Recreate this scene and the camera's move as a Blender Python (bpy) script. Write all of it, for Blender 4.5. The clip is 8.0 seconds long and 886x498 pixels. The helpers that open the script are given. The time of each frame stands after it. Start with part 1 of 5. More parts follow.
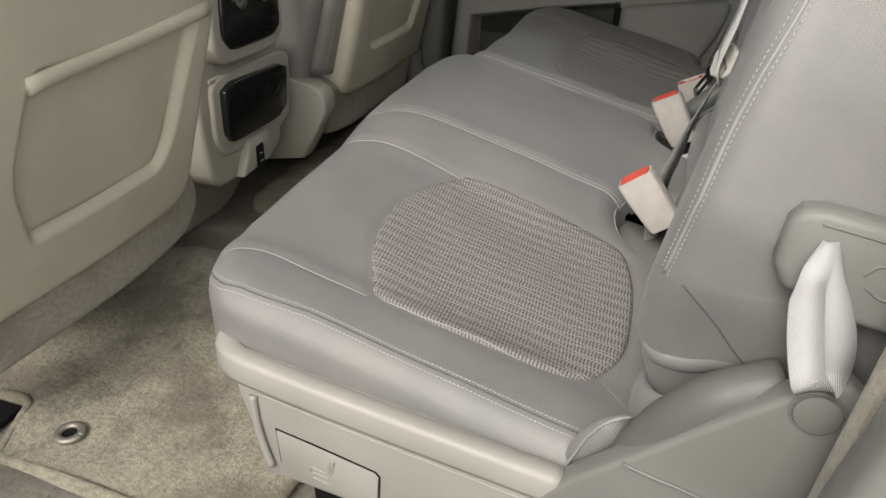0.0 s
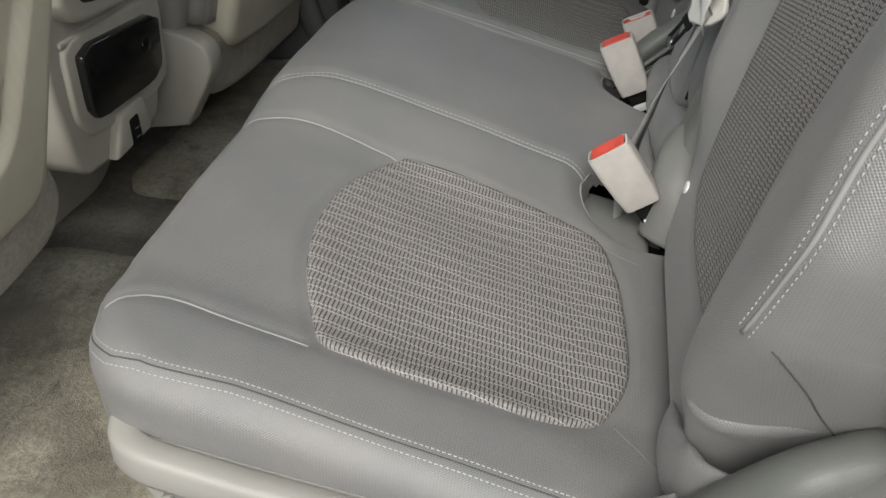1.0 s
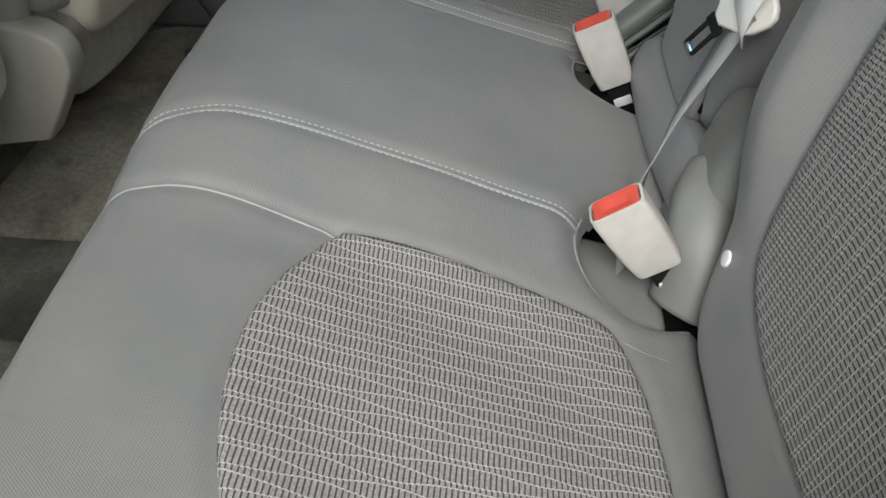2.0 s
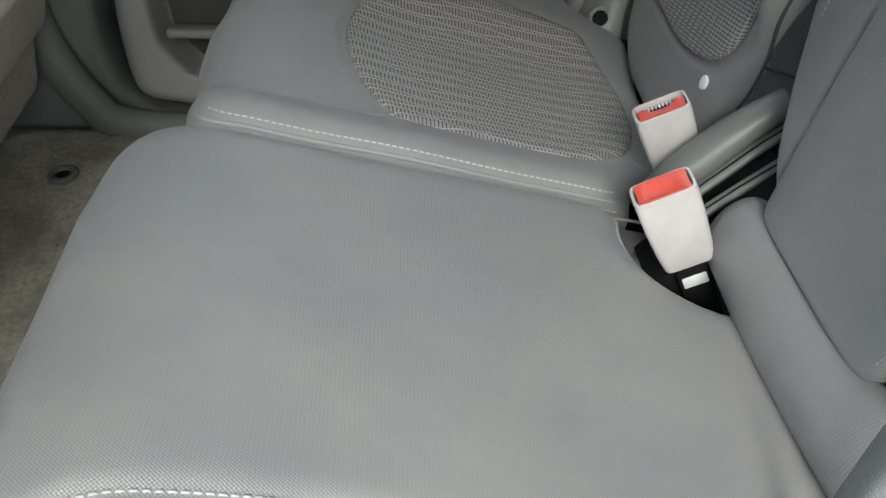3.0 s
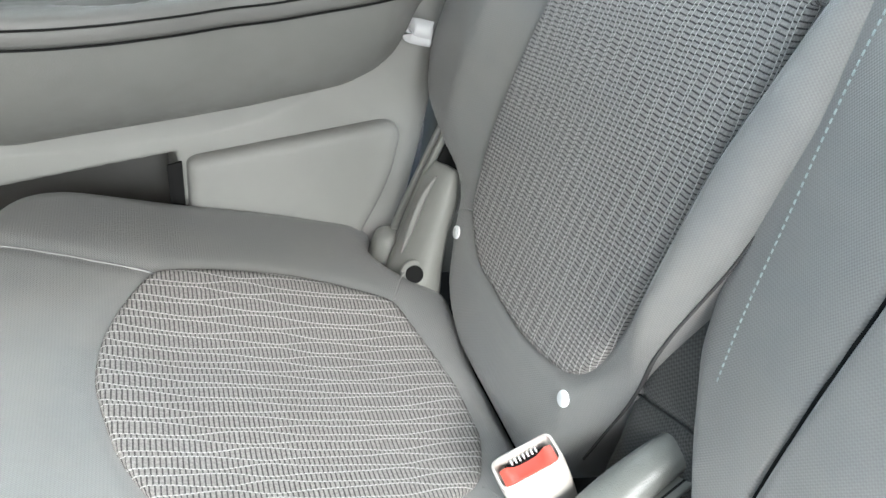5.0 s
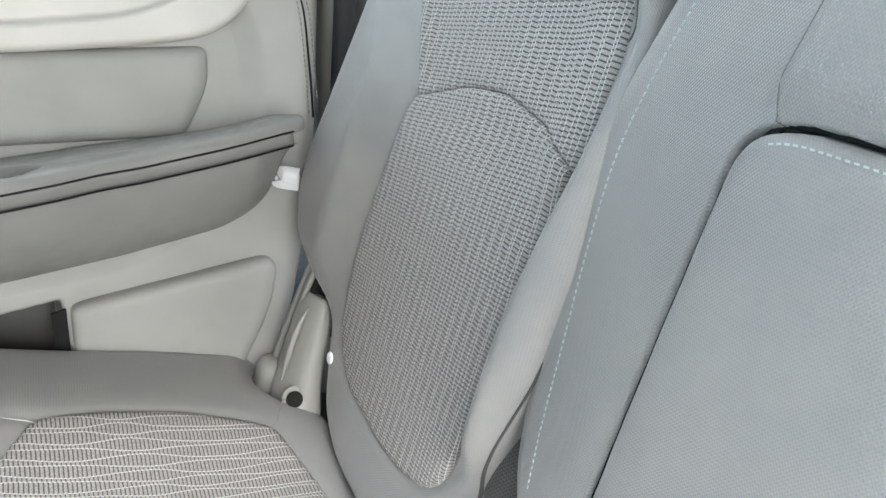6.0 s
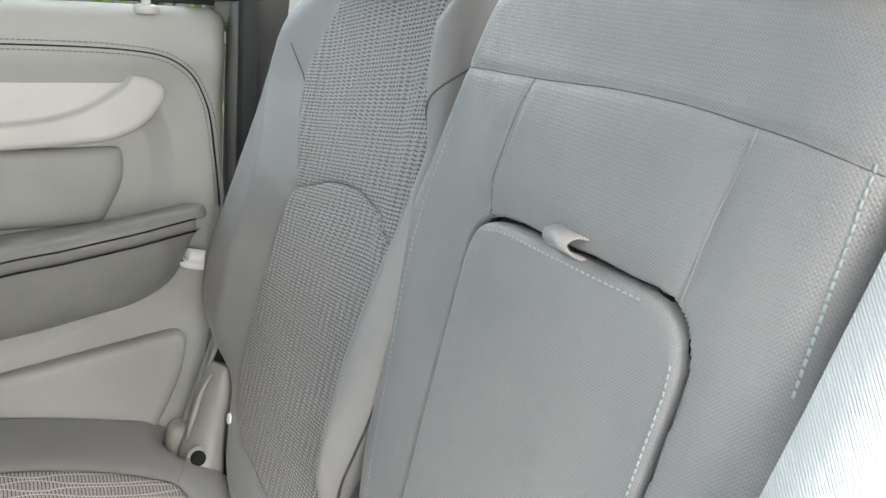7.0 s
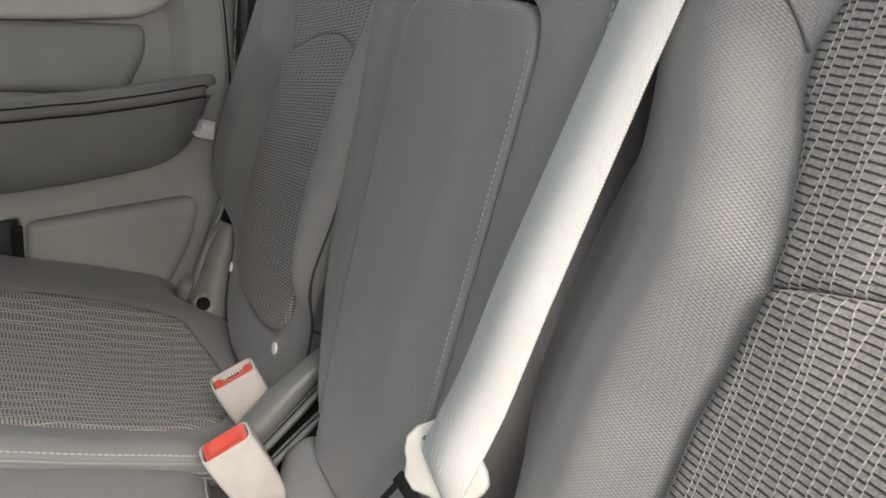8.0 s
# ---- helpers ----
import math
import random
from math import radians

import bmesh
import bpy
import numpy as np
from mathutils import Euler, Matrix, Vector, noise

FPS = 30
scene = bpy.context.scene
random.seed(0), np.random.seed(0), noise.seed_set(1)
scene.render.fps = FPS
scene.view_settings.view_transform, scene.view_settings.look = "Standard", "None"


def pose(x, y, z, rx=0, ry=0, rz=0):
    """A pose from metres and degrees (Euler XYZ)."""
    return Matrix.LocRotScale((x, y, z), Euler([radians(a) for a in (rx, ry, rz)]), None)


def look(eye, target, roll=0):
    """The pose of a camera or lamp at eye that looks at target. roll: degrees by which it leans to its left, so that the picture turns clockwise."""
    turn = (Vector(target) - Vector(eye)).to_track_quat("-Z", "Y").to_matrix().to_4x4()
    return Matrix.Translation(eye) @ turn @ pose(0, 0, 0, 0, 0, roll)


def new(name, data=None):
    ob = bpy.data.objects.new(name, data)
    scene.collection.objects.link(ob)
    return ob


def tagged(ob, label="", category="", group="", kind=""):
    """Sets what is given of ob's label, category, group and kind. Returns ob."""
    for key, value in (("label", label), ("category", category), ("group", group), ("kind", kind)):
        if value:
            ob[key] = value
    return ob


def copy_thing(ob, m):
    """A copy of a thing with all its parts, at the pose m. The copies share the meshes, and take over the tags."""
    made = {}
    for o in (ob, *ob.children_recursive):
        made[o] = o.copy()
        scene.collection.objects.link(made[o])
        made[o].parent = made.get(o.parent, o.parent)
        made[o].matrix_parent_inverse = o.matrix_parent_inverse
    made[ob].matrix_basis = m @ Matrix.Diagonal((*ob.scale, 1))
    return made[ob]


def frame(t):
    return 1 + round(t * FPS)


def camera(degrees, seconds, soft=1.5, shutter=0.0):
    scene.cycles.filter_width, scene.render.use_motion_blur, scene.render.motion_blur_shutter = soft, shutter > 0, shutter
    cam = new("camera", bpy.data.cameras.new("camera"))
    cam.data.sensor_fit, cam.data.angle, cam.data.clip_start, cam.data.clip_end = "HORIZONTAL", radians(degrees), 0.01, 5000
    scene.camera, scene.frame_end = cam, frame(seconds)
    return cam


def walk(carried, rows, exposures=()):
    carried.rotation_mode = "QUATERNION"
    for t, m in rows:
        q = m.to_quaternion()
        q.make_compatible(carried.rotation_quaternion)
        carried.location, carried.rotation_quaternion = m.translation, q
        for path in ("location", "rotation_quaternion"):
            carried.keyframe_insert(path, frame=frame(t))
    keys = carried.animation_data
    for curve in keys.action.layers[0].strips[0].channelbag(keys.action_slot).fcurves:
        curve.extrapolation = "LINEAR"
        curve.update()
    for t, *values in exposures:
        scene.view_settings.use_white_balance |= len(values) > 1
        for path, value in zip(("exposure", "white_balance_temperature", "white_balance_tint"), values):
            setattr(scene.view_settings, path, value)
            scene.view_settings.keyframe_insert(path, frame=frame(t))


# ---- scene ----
cam = camera(59.8, 8.0)
PATH = [
    (0, (0.503, -0.595, 0.757), (-0.115, 1.034, -0.224), 0.2),
    (0.5, (0.419, -0.543, 0.742), (-0.118, 1.059, -0.328), -0.7),
    (1, (0.372, -0.406, 0.733), (0.053, 1.204, -0.409), 1.2),
    (1.2, (0.36, -0.352, 0.733), (0.088, 1.243, -0.443), 1.4),
    (2.3, (0.244, 0.017, 0.713), (0.196, 1.511, -0.616), 1.9),
    (2.5, (0.214, 0.12, 0.694), (0.197, 1.617, -0.632), 1.9),
    (3, (0.184, 0.299, 0.698), (0.3, 1.786, -0.634), 2.7),
    (3.5, (0.167, 0.416, 0.704), (0.429, 1.926, -0.58), 3.9),
    (4, (0.165, 0.513, 0.72), (0.567, 2.011, -0.543), 5.3),
    (4.5, (0.191, 0.583, 0.737), (0.732, 2.095, -0.456), 6.1),
    (4.7, (0.195, 0.594, 0.747), (0.78, 2.116, -0.41), 6.1),
    (5.8, (0.247, 0.516, 0.824), (1.024, 2.117, -0.089), 5.3),
    (6, (0.246, 0.507, 0.842), (1.084, 2.103, -0.026), 4.9),
    (6.5, (0.235, 0.452, 0.875), (1.166, 2.05, 0.115), 4.9),
    (7, (0.278, 0.346, 0.899), (1.227, 1.972, 0.222), 4.8),
    (7.3, (0.296, 0.293, 0.872), (1.235, 1.929, 0.206), 4.9),
    (7.6, (0.291, 0.223, 0.821), (1.22, 1.861, 0.147), 5.1),
    (7.8, (0.288, 0.18, 0.797), (1.202, 1.822, 0.111), 5.4),
    (8, (0.283, 0.155, 0.773), (1.147, 1.817, 0.073), 5.6),
]
walk(cam, [(t, look(eye, target, roll)) for t, eye, target, roll in PATH], exposures=[(0,-0.7,6600,8),(1.0,-0.83,6280,6),(2.5,-0.32,6040,4),(3.5,0.5,5980,4),(4.5,1.4,5960,4),(6.0,1.68,6120,6),(6.5,1.69,6170,7),(7.0,1.32,6340,8),(7.5,0.56,6440,9),(8,-0.03,6600,10)])

# ------------------------------------------------------------ world and light
world = bpy.data.worlds.new("sky")
scene.world = world
world.use_nodes = True
wn = world.node_tree
sky = wn.nodes.new("ShaderNodeTexSky")
sky.sky_type, sky.sun_disc = "NISHITA", False
sky.sun_elevation, sky.sun_rotation = radians(43), radians(188)
sky.air_density, sky.dust_density = 1.0, 2.5
back = wn.nodes["Background"]
back.inputs["Strength"].default_value = 0.07
wn.links.new(sky.outputs[0], back.inputs["Color"])

sun = new("sun", bpy.data.lights.new("sun", "SUN"))
sun.data.energy, sun.data.angle, sun.data.color = 4.8, radians(25), (1.0, 0.935, 0.88)
sun.matrix_world = look((0.04, -1.8, 2.3), (0.3, 0.1, 0.5))


def opening_light(name, eye, target, wide, high, watts, colour):
    lamp = new(name, bpy.data.lights.new(name, "AREA"))
    lamp.data.shape, lamp.data.size, lamp.data.size_y = "RECTANGLE", wide, high
    lamp.data.energy, lamp.data.color = watts, colour
    lamp.matrix_world = look(eye, target)
    return lamp


opening_light("door_opening_light", (0.15, -0.26, 1.08), (0.3, 0.35, 0.3), 1.5, 0.36, 5.0, (1.0, 0.95, 0.91))
opening_light("open_door_light", (0.85, -1.27, 0.95), (0.2, 0.3, 0.4), 1.9, 1.0, 30, (1.0, 0.96, 0.91))
opening_light("windscreen_light", (-1.9, 0.675, 1.2), (0.4, 0.675, 0.4), 1.3, 0.6, 8.4, (0.53, 0.79, 1.0))
opening_light("far_window_light", (0.42, 1.60, 1.19), (0.35, 0.9, 0.25), 0.8, 0.34, 3.5, (0.90, 0.96, 1.0))
opening_light("front_window_light", (-0.75, 1.53, 1.03), (-0.1, 0.9, 0.1), 0.8, 0.34, 1.0, (0.92, 0.97, 1.0))
opening_light("rear_window_light", (1.72, 0.675, 1.1), (-0.3, 0.3, 0.4), 1.1, 0.34, 5, (0.98, 0.98, 1.0))


# ------------------------------------------------------------ node helpers
class Nodes:
    """A small writer of shader graphs."""

    def __init__(self, name, rough=0.6, metal=0.0, spec=0.5):
        self.mat = bpy.data.materials.new(name)
        self.mat.use_nodes = True
        self.t = self.mat.node_tree
        self.p = self.t.nodes["Principled BSDF"]
        self.p.inputs["Roughness"].default_value = rough
        self.p.inputs["Metallic"].default_value = metal
        self.p.inputs["Specular IOR Level"].default_value = spec

    def put(self, socket, value):
        if isinstance(value, bpy.types.NodeSocket):
            self.t.links.new(value, socket)
        else:
            socket.default_value = value

    def math(self, op, a, b=0.0, c=0.0):
        n = self.t.nodes.new("ShaderNodeMath")
        n.operation = op
        for s, v in zip(n.inputs, (a, b, c)):
            self.put(s, v)
        return n.outputs[0]

    def mix(self, fac, a, b):
        n = self.t.nodes.new("ShaderNodeMix")
        n.data_type = "RGBA"
        self.put(n.inputs[0], fac)
        for s, v in ((n.inputs[6], a), (n.inputs[7], b)):
            self.put(s, (*v, 1) if isinstance(v, tuple) else v)
        return n.outputs[2]

    def uv(self):
        n = self.t.nodes.new("ShaderNodeUVMap")
        s = self.t.nodes.new("ShaderNodeSeparateXYZ")
        self.t.links.new(n.outputs[0], s.inputs[0])
        return s.outputs[0], s.outputs[1], n.outputs[0]

    def place(self):
        return self.t.nodes.new("ShaderNodeTexCoord").outputs["Object"]

    def noise(self, where, scale, detail=3.0, rough=0.55):
        n = self.t.nodes.new("ShaderNodeTexNoise")
        self.put(n.inputs["Vector"], where)
        n.inputs["Scale"].default_value, n.inputs["Detail"].default_value = scale, detail
        n.inputs["Roughness"].default_value = rough
        return n.outputs[0]

    def span(self, v, a, b, c=0.0, d=1.0):
        n = self.t.nodes.new("ShaderNodeMapRange")
        n.interpolation_type = "SMOOTHSTEP"
        for s, x in zip(n.inputs, (v, a, b, c, d)):
            self.put(s, x)
        return n.outputs[0]

    def wave(self, v, period, shift=0.0):
        return self.math("SINE", self.math("MULTIPLY_ADD", v, 2 * math.pi / period, shift))

    def colour(self, c):
        self.put(self.p.inputs["Base Color"], (*c, 1) if isinstance(c, tuple) else c)
        return self

    def bump(self, height, metres, strength=1.0):
        n = self.t.nodes.new("ShaderNodeBump")
        n.inputs["Strength"].default_value, n.inputs["Distance"].default_value = strength, metres
        self.put(n.inputs["Height"], height)
        self.t.links.new(n.outputs[0], self.p.inputs["Normal"])
        return self


def plastic(name, colour, rough=0.5, grain=900.0, deep=0.00025, wear=0.055, spec=0.4):
    """Moulded plastic with a fine leather-like grain and faint scuffs."""
    n = Nodes(name, rough, spec=spec)
    w = n.place()
    blotch = n.noise(w, 9, 4)
    dark = tuple(v * (1 - wear) for v in colour)
    light = tuple(min(1, v * (1 + wear)) for v in colour)
    n.colour(n.mix(n.span(blotch, 0.3, 0.7), dark, light))
    n.put(n.p.inputs["Roughness"], n.span(n.noise(w, 40, 4), 0.3, 0.7, rough - 0.07, rough + 0.08))
    return n.bump(n.noise(w, grain, 2), deep).mat


def knit(name, colour, tint, rough=0.39, period=0.0026, spec=0.66, low=0.9, high=1.08):
    """Seat cloth: a tight knit of small dimples, slightly soiled."""
    n = Nodes(name, rough, spec=spec)
    u, v, w = n.uv()
    cell = n.math("MULTIPLY", n.math("MULTIPLY", n.wave(u, period), n.wave(v, period * 0.8)), 0.95)
    rib = n.math("MULTIPLY_ADD", n.wave(u, period, 0.6), 0.3, cell)
    soil = n.span(n.noise(w, 7, 5, 0.65), 0.32, 0.7)
    base = n.mix(soil, colour, tint)
    shade = n.span(rib, -1.2, 1.2, low, high)
    m = n.t.nodes.new("ShaderNodeVectorMath")
    m.operation = "SCALE"
    n.put(m.inputs[0], base)
    n.put(m.inputs["Scale"], shade)
    n.put(n.p.inputs["Base Color"], m.outputs[0])
    n.p.inputs["Sheen Weight"].default_value = 0.12
    n.p.inputs["Sheen Roughness"].default_value = 0.45
    lump = n.math("MULTIPLY_ADD", n.noise(w, 60, 3), 1.5, rib)
    return n.bump(lump, 0.0002, 0.65).mat


def woven(name, light, dark, thread):
    """The open weave of the seat inserts: short ribs between wandering chain threads."""
    n = Nodes(name, 0.75, spec=0.3)
    u, v, w = n.uv()
    wander = n.math("MULTIPLY", n.noise(w, 8, 0.5), 9.0)
    swing = n.math("SINE", n.math("MULTIPLY_ADD", u, 2 * math.pi / 0.17, wander))
    v1 = n.math("MULTIPLY_ADD", swing, 0.0026, v)
    v2 = n.math("MULTIPLY_ADD", swing, -0.0026, v)
    pitch = 0.0185

    def lines(vv, off):
        f = n.math("FRACT", n.math("MULTIPLY_ADD", vv, 1 / pitch, off))
        return n.math("ABSOLUTE", n.math("SUBTRACT", f, 0.5))

    def side(vv, off):
        return n.math("FLOOR", n.math("MULTIPLY_ADD", vv, 1 / pitch, off + 0.5))

    near = n.math("MINIMUM", lines(v1, 0.0), lines(v2, 0.5))
    line = n.span(near, 0.022, 0.04, 1.0, 0.0)
    chain = n.span(n.math("SINE", n.math("MULTIPLY_ADD", u, 2 * math.pi / 0.0041, n.math("MULTIPLY", v, 900.0))), -0.7, 0.3, 0.45, 1.0)
    step = n.math("MULTIPLY", n.math("ADD", side(v1, 0.0), side(v2, 0.5)), 1.9)
    rib = n.span(n.math("SINE", n.math("MULTIPLY_ADD", u, 2 * math.pi / 0.0041, step)), -0.98, -0.35)
    streak = n.span(n.noise(w, 420, 2), 0.3, 0.7, 0.75, 1.15)
    body = n.mix(rib, dark, light)
    m = n.t.nodes.new("ShaderNodeVectorMath")
    m.operation = "SCALE"
    n.put(m.inputs[0], body)
    n.put(m.inputs["Scale"], streak)
    threads = n.math("MULTIPLY", line, chain)
    n.put(n.p.inputs["Base Color"], n.mix(threads, m.outputs[0], thread))
    return n.bump(n.math("MULTIPLY_ADD", threads, 0.5, n.math("MULTIPLY", rib, 0.8)), 0.0009, 0.9).mat


def pile(name, a, b, stain, tuft=0.005):
    """Cut-pile carpet, trodden into clumps and soiled."""
    n = Nodes(name, 0.95, spec=0.1)
    w = n.place()
    fibre = n.noise(w, 520, 3, 0.75)
    clump = n.noise(w, 120, 3, 0.6)
    base = n.mix(n.span(n.math("MULTIPLY_ADD", clump, 0.7, n.math("MULTIPLY", fibre, 0.6)), 0.42, 0.88), a, b)
    dirt = n.span(n.noise(w, 6, 7, 0.68), 0.44, 0.62)
    blots = n.span(n.noise(w, 17, 5, 0.6), 0.6, 0.74)
    specks = n.span(n.noise(w, 60, 3, 0.6), 0.69, 0.75)
    base = n.mix(n.math("MULTIPLY", dirt, 0.72), base, stain)
    base = n.mix(n.math("MULTIPLY", blots, 0.65), base, tuple(v * 0.6 for v in stain))
    base = n.mix(n.math("MULTIPLY", specks, 0.7), base, tuple(v * 0.35 for v in stain))
    n.colour(base)
    n.p.inputs["Sheen Weight"].default_value = 0.3
    return n.bump(n.math("MULTIPLY_ADD", clump, 1.3, fibre), tuft, 1.0).mat


def webbing(name, colour, dark, deep=0.0004):
    """Belt webbing: twill ribs along the strap."""
    n = Nodes(name, 0.5, spec=0.5)
    u, v, w = n.uv()
    twill = n.wave(n.math("MULTIPLY_ADD", v, 1.1, u), 0.0022)
    grain = n.math("MULTIPLY_ADD", n.noise(w, 900, 2), 0.8, twill)
    n.colour(n.mix(n.span(grain, -0.6, 1.2), dark, colour))
    return n.bump(grain, deep, 0.8).mat


def plain(name, colour, rough=0.5, metal=0.0, spec=0.5):
    n = Nodes(name, rough, metal, spec)
    w = n.place()
    n.colour(n.mix(n.span(n.noise(w, 25, 4), 0.3, 0.7), tuple(v * 0.9 for v in colour), tuple(min(1, v * 1.08) for v in colour)))
    return n.bump(n.noise(w, 500, 2), 0.0001, 0.6).mat


CLOTH = knit("seat_cloth", (0.20, 0.20, 0.20), (0.235, 0.228, 0.22))
RIBBED = knit("ribbed_side_cloth", (0.055, 0.056, 0.055), (0.07, 0.07, 0.068), 0.6, 0.0042, 0.2, 0.45, 1.4)
SIDE_CLOTH = knit("seat_side_cloth", (0.23, 0.222, 0.212), (0.26, 0.25, 0.238))
INSERT = woven("insert_weave", (0.305, 0.289, 0.277), (0.07, 0.067, 0.066), (0.56, 0.54, 0.525))
THREAD = plain("pale_thread", (0.43, 0.44, 0.432), 0.6)
BLUE_THREAD = plain("blue_grey_thread", (0.39, 0.44, 0.44), 0.6)
SEAM = knit("seam_cloth", (0.27, 0.27, 0.265), (0.3, 0.297, 0.29), 0.5)
DARK_THREAD = plain("dark_thread", (0.05, 0.05, 0.05), 0.8)
DARK_SEAM = plain("shaded_seam_thread", (0.09, 0.09, 0.092), 0.75)
TRIM = plastic("seat_trim_plastic", (0.36, 0.348, 0.32), 0.42)
SHIELD = plastic("shield_plastic", (0.205, 0.205, 0.193), 0.38)
SHELL = plastic("seatback_shell_plastic", (0.56, 0.525, 0.43), 0.45)
CONSOLE = plastic("console_plastic", (0.42, 0.40, 0.345), 0.48)
DARK = plastic("dark_plastic", (0.012, 0.012, 0.012), 0.16, wear=0.05, spec=0.5, deep=0.0)
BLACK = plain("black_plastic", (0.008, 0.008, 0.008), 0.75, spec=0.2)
CARPET = pile("floor_carpet", (0.16, 0.145, 0.115), (0.33, 0.305, 0.25), (0.10, 0.085, 0.06))
MAT = pile("mat_carpet", (0.28, 0.257, 0.19), (0.57, 0.523, 0.395), (0.15, 0.128, 0.088), 0.0042)
SEAT_CARPET = pile("seat_carpet", (0.30, 0.28, 0.23), (0.48, 0.45, 0.375), (0.28, 0.25, 0.2), 0.0016)
BELT = webbing("belt_webbing", (0.84, 0.83, 0.80), (0.69, 0.68, 0.655), 0.0002)
# the belt's webbing again, with the shade on its lower run coloured in
SHADED_LAP = webbing("shaded_lap_webbing", (0.38, 0.38, 0.37), (0.26, 0.26, 0.255), 0.0004)
LOOP = webbing("white_webbing", (0.66, 0.66, 0.67), (0.54, 0.54, 0.55), 0.0003)
BUCKLE = plain("buckle_plastic", (0.56, 0.53, 0.495), 0.42)
TONGUE = plain("tongue_plastic", (0.7, 0.68, 0.63), 0.4)
RED = plain("red_plastic", (0.72, 0.10, 0.07), 0.38)
STEEL = plain("bright_steel", (0.7, 0.7, 0.7), 0.18, 1.0)
TAG = plain("white_tag", (0.82, 0.82, 0.82), 0.6)
GREY_PLASTIC = plastic("grey_recliner_plastic", (0.125, 0.13, 0.12), 0.4)
KNUCKLE = plastic("grey_knuckle_plastic", (0.15, 0.155, 0.145), 0.36)
HINGE_GREY = plastic("grey_hinge_plastic", (0.27, 0.268, 0.25), 0.36)
SATIN = webbing("satin_webbing", (0.42, 0.40, 0.385), (0.3, 0.285, 0.275), 0.00008)
SATIN.node_tree.nodes["Principled BSDF"].inputs["Roughness"].default_value = 0.28
SHADED_POCKET = plastic("shaded_pocket_plastic", (0.062, 0.06, 0.056), 0.6)
DOOR_HARD = plastic("door_plastic", (0.285, 0.281, 0.265), 0.5)
DOOR_SOFT = plastic("door_vinyl", (0.245, 0.241, 0.228), 0.55, grain=700)
ARMREST = plastic("armrest_vinyl", (0.16, 0.158, 0.15), 0.45, grain=700)
ARM_BODY = plastic("armrest_body_vinyl", (0.225, 0.223, 0.212), 0.5, grain=700)
BEZEL = plastic("bezel_plastic", (0.43, 0.415, 0.385), 0.45)
PILLAR = plastic("pillar_plastic", (0.14, 0.143, 0.135), 0.55)
LINING = plastic("roof_lining", (0.5, 0.48, 0.44), 0.9)
RUBBER = plain("rubber", (0.02, 0.02, 0.02), 0.7)


# ------------------------------------------------------------ shape helpers
def mesh_object(name, verts, faces, material, parent=None, label="", uv=None, smooth=True):
    me = bpy.data.meshes.new(name)
    me.from_pydata([tuple(map(float, v)) for v in verts], [], [tuple(map(int, f)) for f in faces])
    if smooth:
        me.polygons.foreach_set("use_smooth", [True] * len(me.polygons))
    if uv is not None:
        layer = me.uv_layers.new(name="UVMap")
        idx = np.empty(len(me.loops), int)
        me.loops.foreach_get("vertex_index", idx)
        layer.data.foreach_set("uv", np.asarray(uv, float)[idx].ravel())
    me.materials.append(material)
    ob = new(name, me)
    ob.parent = parent
    if label:
        tagged(ob, label)
    return ob


def part(name, bm, material, parent, label="", smooth=True):
    """Links a bmesh as one mesh object under a thing or a part."""
    me = bpy.data.meshes.new(name)
    bm.to_mesh(me)
    bm.free()
    if smooth:
        me.polygons.foreach_set("use_smooth", [True] * len(me.polygons))
        me.set_sharp_from_angle(angle=radians(42))
    me.materials.append(material)
    ob = new(name, me)
    ob.parent = parent
    if label:
        tagged(ob, label)
    return ob


def thing(name, label, category, group="", kind="", at=(0, 0, 0)):
    ob = new(name)
    ob.empty_display_size = 0.05
    ob.location = at
    return tagged(ob, label, category, group, kind)


def box(size, m=None, bevel=0.003, segments=2, taper=None):
    """A bevelled box centred on its matrix; taper scales the upper end in x and y."""
    bm = bmesh.new()
    bmesh.ops.create_cube(bm, size=1)
    for v in bm.verts:
        v.co = Vector((v.co.x * size[0], v.co.y * size[1], v.co.z * size[2]))
        if taper and v.co.z > 0:
            v.co.x *= taper[0]
            v.co.y *= taper[1]
    if bevel:
        bmesh.ops.bevel(bm, geom=list(bm.edges), offset=bevel, segments=segments, profile=0.5, affect="EDGES")
    if m is not None:
        bm.transform(m)
    return bm


def prism(outline, depth, m, bevel=0.003, segments=2):
    """An outline in x, y pulled along z by depth, then placed by m."""
    bm = bmesh.new()
    low = [bm.verts.new((x, y, 0)) for x, y in outline]
    high = [bm.verts.new((x, y, depth)) for x, y in outline]
    n = len(outline)
    bm.faces.new(low[::-1])
    bm.faces.new(high)
    for i in range(n):
        bm.faces.new((low[i], low[(i + 1) % n], high[(i + 1) % n], high[i]))
    bmesh.ops.recalc_face_normals(bm, faces=list(bm.faces))
    if bevel:
        sharp = [e for e in bm.edges if len(e.link_faces) == 2 and e.calc_face_angle() > 0.9]
        bmesh.ops.bevel(bm, geom=sharp, offset=bevel, segments=segments, profile=0.5, affect="EDGES")
    bm.transform(m)
    return bm


def disc(radius, depth, m, bevel=0.0, n=28):
    return prism([(radius * math.cos(2 * math.pi * i / n), radius * math.sin(2 * math.pi * i / n)) for i in range(n)], depth, m, bevel)


